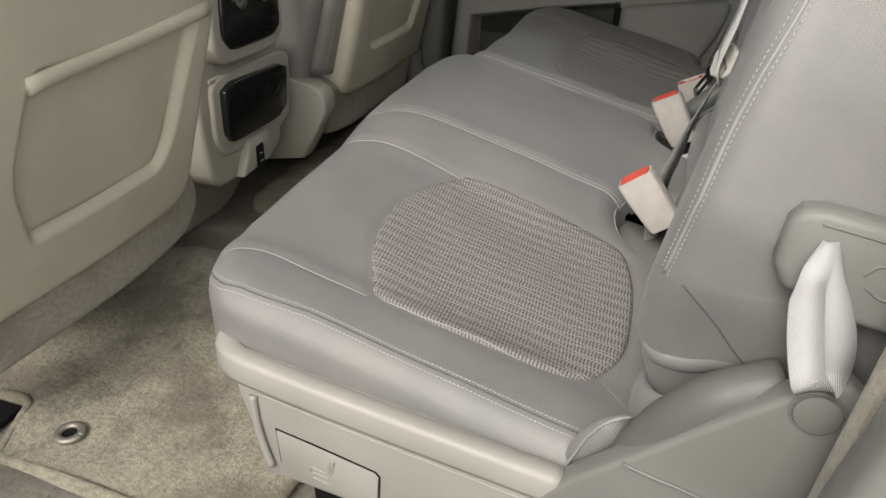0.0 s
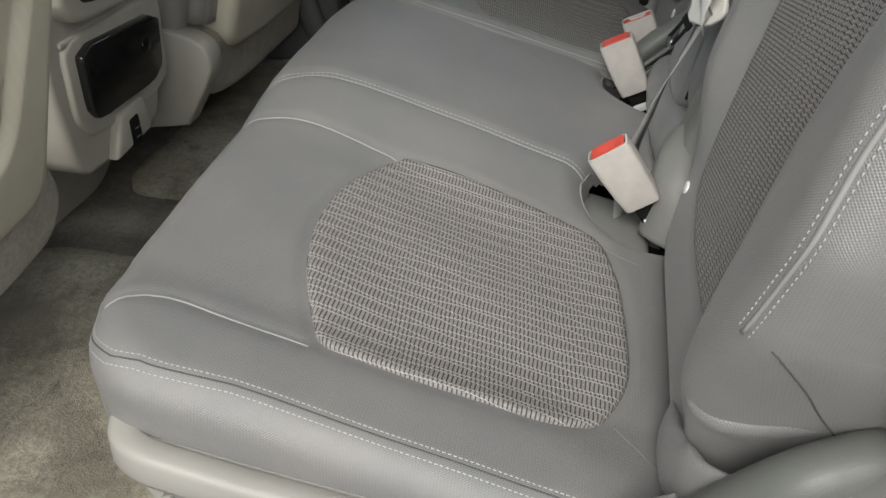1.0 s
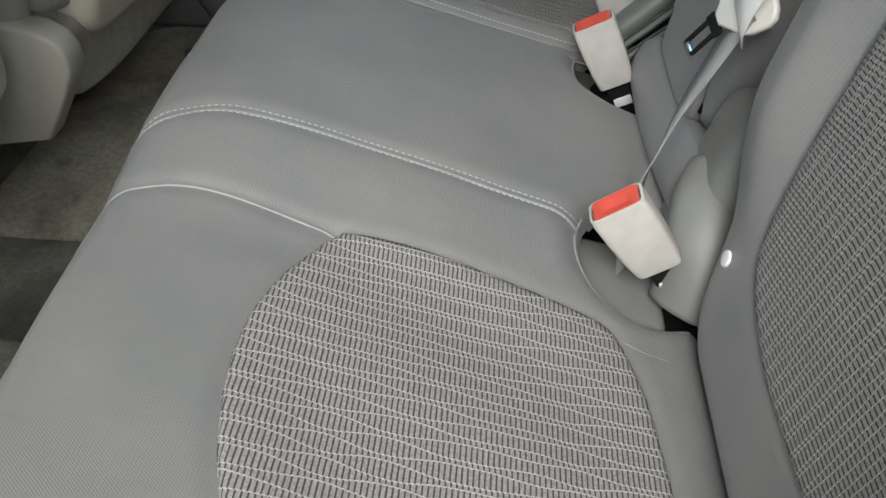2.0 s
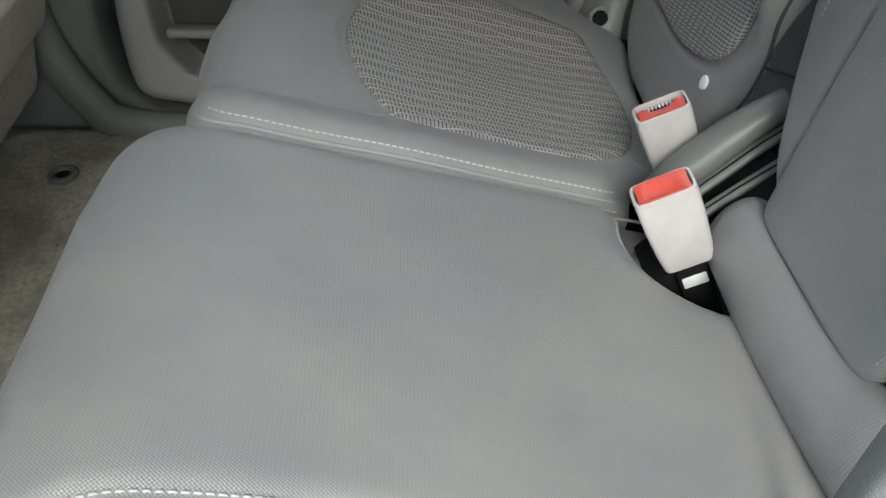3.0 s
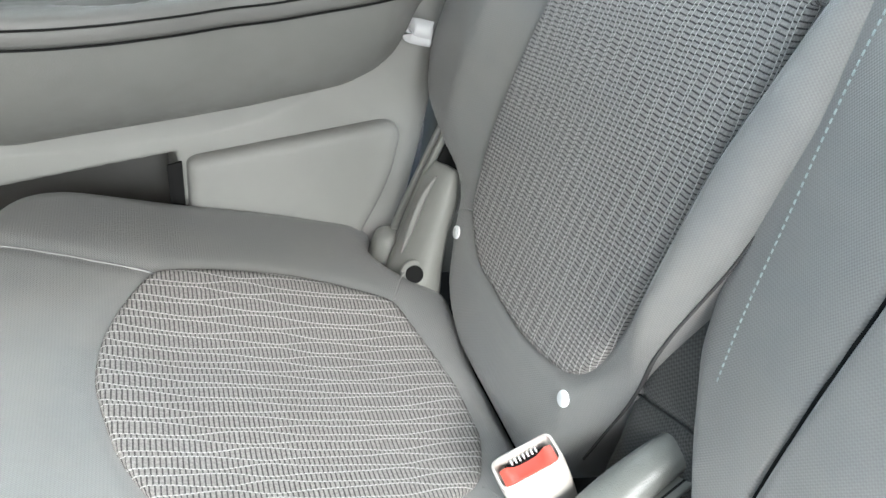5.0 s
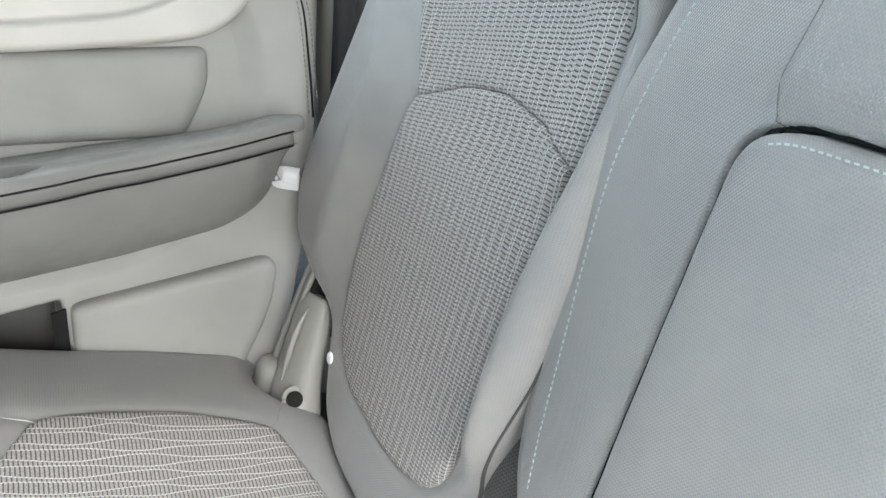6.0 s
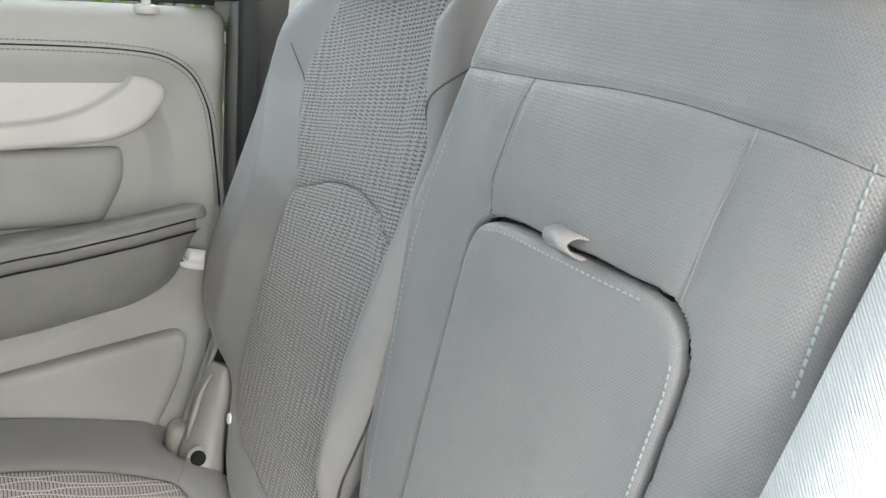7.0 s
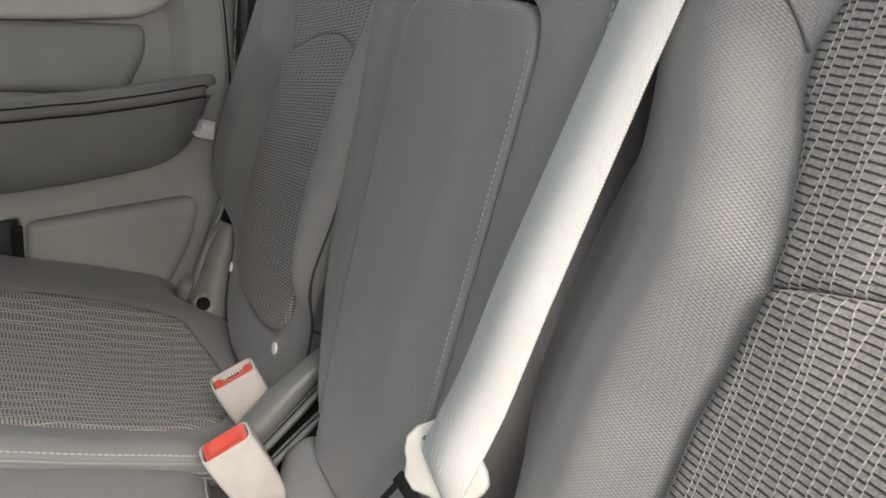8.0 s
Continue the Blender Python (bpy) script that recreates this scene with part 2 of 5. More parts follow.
def curve_points(points, count):
    """A smooth line through the points, evenly walked."""
    p = np.array(points, float)
    t = np.linspace(0, len(p) - 1, 24 * len(p))
    i = np.clip(t.astype(int), 0, len(p) - 2)
    f = (t - i)[:, None]
    a, b, c, d = p[np.maximum(i - 1, 0)], p[i], p[i + 1], p[np.minimum(i + 2, len(p) - 1)]
    q = 0.5 * (2 * b + (c - a) * f + (2 * a - 5 * b + 4 * c - d) * f**2 + (3 * b - a - 3 * c + d) * f**3)
    s = np.r_[0, np.cumsum(np.linalg.norm(np.diff(q, axis=0), axis=1))]
    e = np.linspace(0, s[-1], count)
    return np.stack([np.interp(e, s, q[:, k]) for k in range(q.shape[1])], 1)


def sweep(points, section, material, name, parent, label="", up=(0, 0, 1), count=40, ends=True, uv=False, taper=None):
    """A closed section (pairs across, above) carried along a smooth line."""
    p = curve_points(points, count)
    tan = np.gradient(p, axis=0)
    tan /= np.linalg.norm(tan, axis=1)[:, None]
    up = np.broadcast_to(np.array(up, float), p.shape) if np.ndim(up) == 1 else curve_points(up, count)
    side = np.cross(tan, up)
    side /= np.linalg.norm(side, axis=1)[:, None]
    top = np.cross(side, tan)
    sec = np.array(section, float)
    k = len(sec)
    size = np.ones(count) if taper is None else np.interp(np.linspace(0, 1, count), np.linspace(0, 1, len(taper)), taper)
    verts = (p[:, None] + size[:, None, None] * (sec[None, :, :1] * side[:, None] + sec[None, :, 1:] * top[:, None])).reshape(-1, 3)
    faces = [(i * k + j, i * k + (j + 1) % k, (i + 1) * k + (j + 1) % k, (i + 1) * k + j) for i in range(count - 1) for j in range(k)]
    if ends:
        faces += [tuple(range(k))[::-1], tuple((count - 1) * k + j for j in range(k))]
    coords = None
    if uv:
        s = np.r_[0, np.cumsum(np.linalg.norm(np.diff(p, axis=0), axis=1))]
        coords = np.stack([np.repeat(s, k), np.tile(sec[:, 0] + sec[:, 1], count)], 1)
    return mesh_object(name, verts, faces, material, parent, label, coords)


def ring(radius, n=8, flat=1.0):
    return [(radius * math.cos(2 * math.pi * i / n), flat * radius * math.sin(2 * math.pi * i / n)) for i in range(n)]


def smin(a, b, k):
    """The lesser of two, rounded off over k."""
    h = np.clip(0.5 + 0.5 * (b - a) / k, 0, 1)
    return b * (1 - h) + a * h - k * h * (1 - h)


def line_of(pairs):
    """A smooth function through pairs of (place, value)."""
    p = np.array(sorted(pairs), float)
    t = np.linspace(p[0, 0] - 0.1, p[-1, 0] + 0.1, 600)
    v = np.interp(t, p[:, 0], p[:, 1])
    w = max(3, int(0.02 / (t[1] - t[0])) | 1)
    v = np.convolve(np.pad(v, w // 2, mode="edge"), np.ones(w) / w, "valid")
    v = np.convolve(np.pad(v, w // 2, mode="edge"), np.ones(w) / w, "valid")
    return lambda x: np.interp(x, t, v)


def polygon(points, k=0.03):
    """The distance inside a convex outline with rounded corners."""
    p = np.array(points, float)
    c = p.mean(0)

    def inside(x, y):
        d = None
        for a, b in zip(p, np.roll(p, -1, 0)):
            n = np.array([-(b - a)[1], (b - a)[0]])
            n /= np.linalg.norm(n)
            if n @ (c - a) < 0:
                n = -n
            e = (x - a[0]) * n[0] + (y - a[1]) * n[1]
            d = e if d is None else smin(d, e, k)
        return d

    return inside


class Frame:
    """A plane in the room: a along its first axis, b along its second, h out of it."""

    def __init__(self, o, a, b, h):
        self.o, self.a, self.b, self.h = (np.array(v, float) for v in (o, a, b, h))
        self.flip = np.dot(np.cross(self.a, self.b), self.h) < 0

    def at(self, a, b, h):
        a, b, h = (np.asarray(v, float)[..., None] for v in (a, b, h))
        return self.o + a * self.a + b * self.b + h * self.h


def leaning(o, degrees):
    s, c = math.sin(radians(degrees)), math.cos(radians(degrees))
    return Frame(o, (0, 1, 0), (s, 0, c), (-c, 0, s))


FLAT = Frame((0, 0, 0), (1, 0, 0), (0, 1, 0), (0, 0, 1))


def cover(name, inside, bounds, height, frame, material, parent, label="", r=0.02, deep=0.05, cell=0.006, swap=False, holes=(), stretch=1.0):
    """A padded cover drawn tight over an outline: flat inside, rounded over the rim by r, then down by deep."""
    a0, a1, b0, b1 = bounds
    pad = r + deep
    na, nb = int((a1 - a0 + 2 * pad) / cell) + 2, int((b1 - b0 + 2 * pad) / cell) + 2
    ga, gb = np.meshgrid(np.linspace(a0 - pad, a1 + pad, na), np.linspace(b0 - pad, b1 + pad, nb), indexing="ij")
    e = 1e-4
    d = inside(ga, gb)
    na_, nb_ = (inside(ga + e, gb) - d) / e, (inside(ga, gb + e) - d) / e
    size = np.sqrt(na_**2 + nb_**2) + 1e-9
    na_, nb_ = na_ / size, nb_ / size
    phi = (r - d) / r
    inset = np.where(phi <= 0, d, np.where(phi < np.pi / 2, r - r * np.sin(np.clip(phi, 0, np.pi / 2)), 0.0))
    drop = np.where(phi <= 0, 0.0, np.where(phi < np.pi / 2, r - r * np.cos(np.clip(phi, 0, np.pi / 2)), r + (phi - np.pi / 2) * r))
    over = drop > deep
    drop = np.minimum(drop, deep)
    pa, pb = ga + na_ * (inset - d), gb + nb_ * (inset - d)
    for _ in range(5):
        dd = inside(pa, pb)
        ga_, gb_ = (inside(pa + e, pb) - dd) / e, (inside(pa, pb + e) - dd) / e
        size = np.maximum(np.sqrt(ga_**2 + gb_**2), 0.4)
        step = np.where(phi > 0, np.clip(inset - dd, -0.03, 0.03), 0.0)
        pa, pb = pa + ga_ / size * step, pb + gb_ / size * step
    h = height(pa, pb) - drop
    verts = frame.at(pa, pb, h).reshape(-1, 3)
    idx = np.arange(na * nb).reshape(na, nb)
    q = np.stack([idx[:-1, :-1], idx[1:, :-1], idx[1:, 1:], idx[:-1, 1:]], -1).reshape(-1, 4)
    gone = over.ravel()[q].all(1)
    q = q[~gone]
    if frame.flip:
        q = q[:, ::-1]
    lost = (np.abs(inside(pa, pb) - inset) > 0.004) & (phi > 0)
    for ha, hb, hr in holes:
        lost = lost | (np.hypot(ga - ha, gb - hb) < hr)
    q = q[~lost.ravel()[q].any(1)]
    used = np.unique(q)
    back_ = np.full(na * nb, -1)
    back_[used] = np.arange(len(used))
    uv = np.stack([gb.ravel(), stretch * ga.ravel()] if swap else [ga.ravel(), gb.ravel()], 1)[used]
    return mesh_object(name, verts[used], back_[q], material, parent, label, uv)


def laid(points, height, frame, count, lift=0.0):
    """Points of a plan line laid onto a cover."""
    p = curve_points(points, count)
    return frame.at(p[:, 0], p[:, 1], height(p[:, 0], p[:, 1]) + lift)


def on_cover(inside, height, frame, r, points, count=60, lift=0.0):
    """A line of the cloth, carried with it over the rim of its cover."""
    p = curve_points(points, count)
    q, e = p.copy(), 1e-4
    d0 = inside(p[:, 0], p[:, 1])
    phi = (r - d0) / r
    want = np.where(phi <= 0, d0, np.where(phi < np.pi / 2, r - r * np.sin(np.clip(phi, 0, np.pi / 2)), 0.0))
    drop = np.where(phi <= 0, 0.0, np.where(phi < np.pi / 2, r - r * np.cos(np.clip(phi, 0, np.pi / 2)), r + (phi - np.pi / 2) * r))
    for _ in range(12):
        d = inside(q[:, 0], q[:, 1])
        g = np.stack([(inside(q[:, 0] + e, q[:, 1]) - d) / e, (inside(q[:, 0], q[:, 1] + e) - d) / e], 1)
        g /= np.maximum(np.linalg.norm(g, axis=1)[:, None], 0.4)
        q = q + g * np.where(phi > 0, want - d, 0.0)[:, None]
    tilt_ = np.clip(phi, 0, np.pi / 2)
    q = q - g * (np.sin(tilt_) * lift)[:, None]
    return frame.at(q[:, 0], q[:, 1], height(q[:, 0], q[:, 1]) - drop + np.cos(tilt_) * lift)


def stitches(name, lines, material, parent, label="", long=0.0048, gap=0.0016, wide=0.0009, normal=(0, 0, 1)):
    """Rows of short stitches along lines of points in the room."""
    verts, faces = [], []
    for p in lines:
        s = np.r_[0, np.cumsum(np.linalg.norm(np.diff(p, axis=0), axis=1))]
        e = np.arange(0.002, s[-1] - long, long + gap)
        at = lambda x: np.array([np.interp(x, s, p[:, k]) for k in range(3)])
        for x in e:
            a, b = at(x), at(x + long)
            t = (b - a) / (np.linalg.norm(b - a) + 1e-9)
            u = np.cross(t, normal)
            u /= np.linalg.norm(u) + 1e-9
            w = np.cross(u, t)
            base = len(verts)
            mid = (a + b) / 2 + w * wide * 0.9
            verts += [a - u * wide, a + u * wide, b + u * wide, b - u * wide, mid - u * wide * 0.6 - t * long * 0.28, mid + u * wide * 0.6 - t * long * 0.28, mid + u * wide * 0.6 + t * long * 0.28, mid - u * wide * 0.6 + t * long * 0.28]
            faces += [tuple(base + i for i in f) for f in ((4, 5, 6, 7), (0, 1, 5, 4), (1, 2, 6, 5), (2, 3, 7, 6), (3, 0, 4, 7))]
    return mesh_object(name, verts, faces, material, parent, label)


def groove(d, wide, deep):
    return -deep * np.exp(-((d / wide) ** 2))


# ------------------------------------------------------------ setting
def slab(name, a, b, material, label, bevel=0.0, parent=None):
    size = [abs(q - p) for p, q in zip(a, b)]
    mid = [(p + q) / 2 for p, q in zip(a, b)]
    ob = part(name, box(size, pose(*mid), bevel), material, parent, smooth=False)
    return tagged(ob, label, "", kind="structure")


def cabin():
    slab("floor", (-1.45, -0.16, -0.06), (1.75, 1.5, -0.012), CARPET, "beige cut-pile carpet of the cabin floor")
    slab("wall_underbody", (-1.6, -0.14, -0.5), (1.78, 1.48, -0.06), BLACK, "dark plain body below the cabin floor")
    slab("wall_front_near", (-1.45, -0.2, -0.06), (-0.6, -0.15, 0.78), PILLAR, "grey plastic lining of the front door")
    slab("ceiling", (-1.1, -0.16, 1.27), (1.9, 1.5, 1.31), LINING, "pale beige cloth roof lining")
    slab("wall_rear", (1.75, -0.16, -0.06), (1.8, 1.5, 0.9), PILLAR, "grey plastic lining of the rear hatch")
    slab("dashboard_wall", (-1.65, -0.16, -0.06), (-1.45, 1.5, 0.8), PILLAR, "dark grey plastic dashboard lining")
    slab("wall_side_rear", (0.95, -0.2, -0.06), (1.8, -0.14, 0.8), PILLAR, "grey plastic lining behind the door opening")
    slab("wall_quarter_rear", (0.75, 1.42, -0.06), (1.8, 1.5, 0.85), PILLAR, "grey plastic quarter lining behind the seat")


cabin()


# ------------------------------------------------------------ rear bench: cushions
def slope(x):
    return 0.285 - 0.25 * (x - 0.165)


FRONT = line_of([(-0.06, 0.022), (0.0, -0.002), (0.02, -0.011), (0.05, -0.022), (0.12, -0.037), (0.2, -0.044), (0.35, -0.055), (0.45, -0.051), (0.5, -0.053), (0.6, -0.058), (0.75, -0.061), (0.82, -0.055), (0.86, -0.046), (0.885, -0.012), (0.92, -0.009), (1.02, -0.023), (1.1, -0.026), (1.18, -0.014), (1.28, 0.003), (1.4, 0.055)])


def bulge(y, a, b, c, d):
    """Rises from a to b, falls from c to d."""
    up = np.clip((y - a) / (b - a), 0, 1)
    down = np.clip((d - y) / (d - c), 0, 1)
    s = lambda t: t * t * (3 - 2 * t)
    return s(up) * s(down)


def wide_inside(x, y):
    d = smin(smin(x - FRONT(y), 0.50 - x, 0.03), smin(y + 0.045, 0.872 - y, 0.03), 0.05)
    n1 = np.hypot(x - 0.452, y - 0.472) - 0.072
    n2 = np.hypot(x - 0.472, y - 0.83) - 0.08
    return smin(smin(d, n1, 0.02), n2, 0.02)


def narrow_inside(x, y):
    d = smin(smin(x - FRONT(y), 0.50 - x, 0.03), smin(y - 0.874, 1.402 - y, 0.03), 0.05)
    n3 = np.hypot(x - 0.486, y - 0.885) - 0.07
    n4 = np.hypot(x - 0.50, y - 1.35) - 0.075
    return smin(smin(d, n3, 0.02), n4, 0.02)


INSERT_NEAR = [(0.159, 0.399), (0.121, 0.328), (0.108, 0.262), (0.114, 0.195), (0.126, 0.148), (0.151, 0.092), (0.173, 0.056), (0.242, 0.053), (0.317, 0.052), (0.385, 0.061), (0.42, 0.081), (0.446, 0.145), (0.442, 0.25), (0.425, 0.332), (0.406, 0.37), (0.33, 0.391), (0.22, 0.404)]
INSERT_FAR = [(0.178, 1.253), (0.137, 1.192), (0.123, 1.132), (0.131, 1.065), (0.152, 1.005), (0.18, 0.966), (0.26, 0.958), (0.377, 0.957), (0.435, 0.99), (0.459, 1.045), (0.456, 1.145), (0.424, 1.235), (0.348, 1.258), (0.256, 1.262)]
in_near, in_far = polygon(INSERT_NEAR, 0.012), polygon(INSERT_FAR, 0.012)
SEAM_A = line_of([(-0.08, 0.462), (-0.03, 0.483), (0.003, 0.503), (0.03, 0.511), (0.08, 0.516), (0.14, 0.517), (0.23, 0.510), (0.33, 0.499), (0.39, 0.492), (0.5, 0.48)])


def wide_height(x, y):
    z = slope(x) + 0.012 * bulge(y, 0.10, 0.02, 9, 10) * (y < 0.1) + 0.024 * bulge(y, 0.36, 0.50, 0.85, 0.94)
    z = z - 2.6 * np.maximum(0, 0.05 - x) ** 2 - 0.006 * bulge(in_near(x, y), 0.0, 0.08, 1, 2)
    z = z + groove(np.abs(in_near(x, y)), 0.006, 0.004) + groove(y - SEAM_A(x), 0.010, 0.006)
    z = z + groove(y - NEAR_SEAM(x), 0.007, 0.004 * (x < 0.17)) + groove(y - MID_SEAM(x), 0.007, 0.004 * (x < 0.16))
    return z + 0.0012 * np.sin(31 * x + 17 * y) * np.sin(23 * y - 9 * x)


NEAR_SEAM = line_of([(-0.08, 0.0), (-0.02, 0.008), (0.004, 0.027), (0.02, 0.044), (0.053, 0.054), (0.105, 0.052), (0.173, 0.052)])
MID_SEAM = line_of([(-0.08, 0.385), (-0.012, 0.401), (0.02, 0.407), (0.065, 0.408), (0.117, 0.402), (0.16, 0.395)])
FAR_NEAR_SEAM = line_of([(-0.08, 0.945), (0.03, 0.952), (0.1, 0.954), (0.18, 0.966)])
FAR_OUT_SEAM = line_of([(-0.08, 1.29), (0.02, 1.275), (0.07, 1.27), (0.178, 1.253)])


def narrow_height(x, y):
    z = slope(x) + 0.024 * bulge(y, 0.975, 0.895, 9, 10) * (y < 0.97) + 0.03 * bulge(y, 1.14, 1.30, 9, 10)
    z = z - 2.6 * np.maximum(0, 0.06 - x) ** 2 - 0.006 * bulge(in_far(x, y), 0.0, 0.08, 1, 2)
    z = z + groove(np.abs(in_far(x, y)), 0.006, 0.004)
    z = z + groove(y - FAR_NEAR_SEAM(x), 0.007, 0.004 * (x < 0.18)) + groove(y - FAR_OUT_SEAM(x), 0.007, 0.004 * (x < 0.178))
    return z + 0.0012 * np.sin(29 * x + 13 * y) * np.sin(21 * y - 8 * x)


def seam_line(f, x0, x1, height, lift=0.0, off=0.0, n=70):
    x = np.linspace(x0, x1, 14)
    return on_cover(wide_inside if height is wide_height else narrow_inside, height, FLAT, 0.034, np.stack([x, f(x) + off], 1), n, lift)


def thread(name, points, material, parent, label="", radius=0.0016, flat=0.7):
    p = np.asarray(points)
    return sweep(p, ring(radius, 6, flat), material, name, parent, label, count=min(90, len(p)))


def rim_line(inside, height, frame, path, r, phi, lift=0.0):
    """A line of points round a cover's rim, at the angle phi of its rounding."""
    p = np.array(path, float)
    phi = np.broadcast_to(np.asarray(phi, float), (len(p),))
    e = 1e-4
    for _ in range(25):
        d = inside(p[:, 0], p[:, 1])
        g = np.stack([(inside(p[:, 0] + e, p[:, 1]) - d) / e, (inside(p[:, 0], p[:, 1] + e) - d) / e], 1)
        g /= np.linalg.norm(g, axis=1)[:, None] + 1e-9
        p = p - g * (d - (r - r * np.sin(phi)))[:, None]
    out = -g * (np.sin(phi) * lift)[:, None]
    h = height(p[:, 0], p[:, 1]) - (r - r * np.cos(phi)) + np.cos(phi) * lift
    return frame.at(p[:, 0] + out[:, 0], p[:, 1] + out[:, 1], h)


wide_seat = thing("rear_bench_seat", "grey cloth bench seat with woven insert and stitched seams", "car seat")
narrow_seat = thing("rear_single_seat", "grey cloth rear seat with woven insert beside the door", "car seat")

cover("seat_cushion", wide_inside, (-0.08, 0.5, -0.05, 0.88), wide_height, FLAT, CLOTH, wide_seat, r=0.034, deep=0.085, holes=((0.452, 0.472, 0.044), (0.472, 0.83, 0.052)))
cover("seat_insert", in_near, (0.09, 0.46, 0.04, 0.41), lambda x, y: wide_height(x, y) - groove(np.abs(in_near(x, y)), 0.006, 0.004) + 0.0022, FLAT, INSERT, wide_seat, "light woven ribbed insert panel", r=0.004, deep=0.007, cell=0.005)
cover("seat_cushion", narrow_inside, (-0.08, 0.5, 0.85, 1.42), narrow_height, FLAT, CLOTH, narrow_seat, r=0.034, deep=0.11, holes=((0.486, 0.885, 0.042), (0.5, 1.35, 0.046)))
cover("seat_insert", in_far, (0.1, 0.47, 0.94, 1.28), lambda x, y: narrow_height(x, y) - groove(np.abs(in_far(x, y)), 0.006, 0.004) + 0.0022, FLAT, INSERT, narrow_seat, "light woven ribbed insert panel", r=0.004, deep=0.007, cell=0.005)

# seams of the cushions
thread("seam", seam_line(NEAR_SEAM, 0.0, 0.168, wide_height, 0.0002), SEAM, wide_seat, radius=0.0019)
thread("seam", seam_line(MID_SEAM, -0.07, 0.158, wide_height, 0.0002), SEAM, wide_seat, radius=0.0019)
thread("seam", seam_line(SEAM_A, -0.09, 0.39, wide_height, 0.0, 0.0), SEAM, wide_seat, radius=0.0026)
for o in (-0.0052, 0.0052):
    stitches("stitching", [seam_line(SEAM_A, -0.08, 0.39, wide_height, 0.001, o)], THREAD, wide_seat, "pale stitching row")
thread("seam", seam_line(FAR_NEAR_SEAM, -0.06, 0.178, narrow_height, 0.0), SEAM, narrow_seat, radius=0.0018)
thread("seam", seam_line(FAR_OUT_SEAM, -0.04, 0.177, narrow_height, 0.0), SEAM, narrow_seat, radius=0.0018)
side_path = [(0.0, 0.012), (0.0, -0.01), (0.004, -0.022), (0.012, -0.034)] + [(x, -0.04) for x in np.linspace(0.025, 0.475, 60)]
tuck = np.interp(np.arange(64), [0, 3, 8, 18, 64], [1.1, 0.8, 0.45, 0.24, 0.18])
thread("piping", rim_line(wide_inside, wide_height, FLAT, side_path, 0.034, tuck, -0.0002), DARK_SEAM, wide_seat, "dark folded seam line", radius=0.0009)
for p in (-0.13, 0.2):
    stitches("stitching", [rim_line(wide_inside, wide_height, FLAT, side_path, 0.034, tuck + p, 0.0005)], THREAD, wide_seat, "pale stitching row", 0.0028, 0.0018, 0.0005, (0, -0.5, 1))
split_path = [(x, 0.883) for x in np.linspace(-0.005, 0.40, 60)]
thread("piping", rim_line(narrow_inside, narrow_height, FLAT, split_path, 0.034, 0.95, 0.0002), SEAM, narrow_seat, radius=0.0032)
stitches("stitching", [rim_line(narrow_inside, narrow_height, FLAT, split_path, 0.034, 0.7, 0.0006), rim_line(narrow_inside, narrow_height, FLAT, split_path, 0.034, 1.22, 0.0006)], THREAD, narrow_seat, "pale stitching rows", normal=(0, -0.5, 1))
for centre, radius_, a0, a1 in (((0.452, 0.472), 0.076, 150, 300), ((0.472, 0.83), 0.084, 65, 285)):
    bend = [(centre[0] + radius_ * math.cos(radians(a)), centre[1] + radius_ * math.sin(radians(a))) for a in np.linspace(a0, a1, 40)]
    wall = rim_line(wide_inside, wide_height, FLAT, bend, 0.034, 1.5, -0.001)
    low_wall = wall - np.array([0, 0, 0.09])
    mesh_object("notch_wall", np.r_[wall, low_wall], [(i, i + 1, 41 + i, 40 + i) for i in range(39)], CLOTH, wide_seat, "cloth wall of the buckle recess", np.r_[wall[:, :2], wall[:, :2] + 0.09])
    thread("notch_piping", rim_line(wide_inside, wide_height, FLAT, bend, 0.034, 1.1, 0.0), SEAM, wide_seat, "thin cloth piping", radius=0.002)
for o, h, i, bnd, seat in (((0.413, 0.362), wide_height, in_near, [(0.413, 0.362), (0.43, 0.352), (0.46, 0.348)], wide_seat), ((0.43, 0.085), wide_height, in_near, [(0.43, 0.086), (0.455, 0.06), (0.478, 0.03)], wide_seat), ((0.424, 1.235), narrow_height, in_far, [(0.424, 1.238), (0.437, 1.262), (0.447, 1.28)], narrow_seat), ((0.43, 0.985), narrow_height, in_far, [(0.435, 0.986), (0.455, 0.965), (0.47, 0.955)], narrow_seat)):
    thread("seam", laid(bnd, h, FLAT, 16, -0.0005), CLOTH, seat, radius=0.0014)


# ------------------------------------------------------------ rear bench: backrests
BACK = leaning((0.497, 0, 0.31), 12.4)
OUT = line_of([(-0.12, 1.2), (-0.06, 1.258), (0.0, 1.286), (0.04, 1.296), (0.065, 1.312), (0.085, 1.345), (0.115, 1.40), (0.16, 1.425), (0.21, 1.42), (0.3, 1.385), (0.42, 1.34), (0.52, 1.32), (0.6, 1.295), (0.7, 1.27)])
INN = line_of([(-0.12, 0.975), (0.0, 0.952), (0.06, 0.934), (0.12, 0.912), (0.2, 0.892), (0.3, 0.88), (0.5, 0.89), (0.62, 0.92)])
OUT_WIDE = line_of([(-0.12, 1.32), (-0.02, 1.34), (0.06, 1.365), (0.115, 1.388), (0.19, 1.398), (0.3, 1.38), (0.42, 1.345), (0.52, 1.33), (0.6, 1.30)])
INN_WIDE = line_of([(-0.12, 0.955), (-0.04, 0.925), (0.02, 0.90), (0.06, 0.872), (0.12, 0.846), (0.2, 0.822), (0.25, 0.815), (0.32, 0.824), (0.4, 0.842), (0.5, 0.858), (0.62, 0.875)])
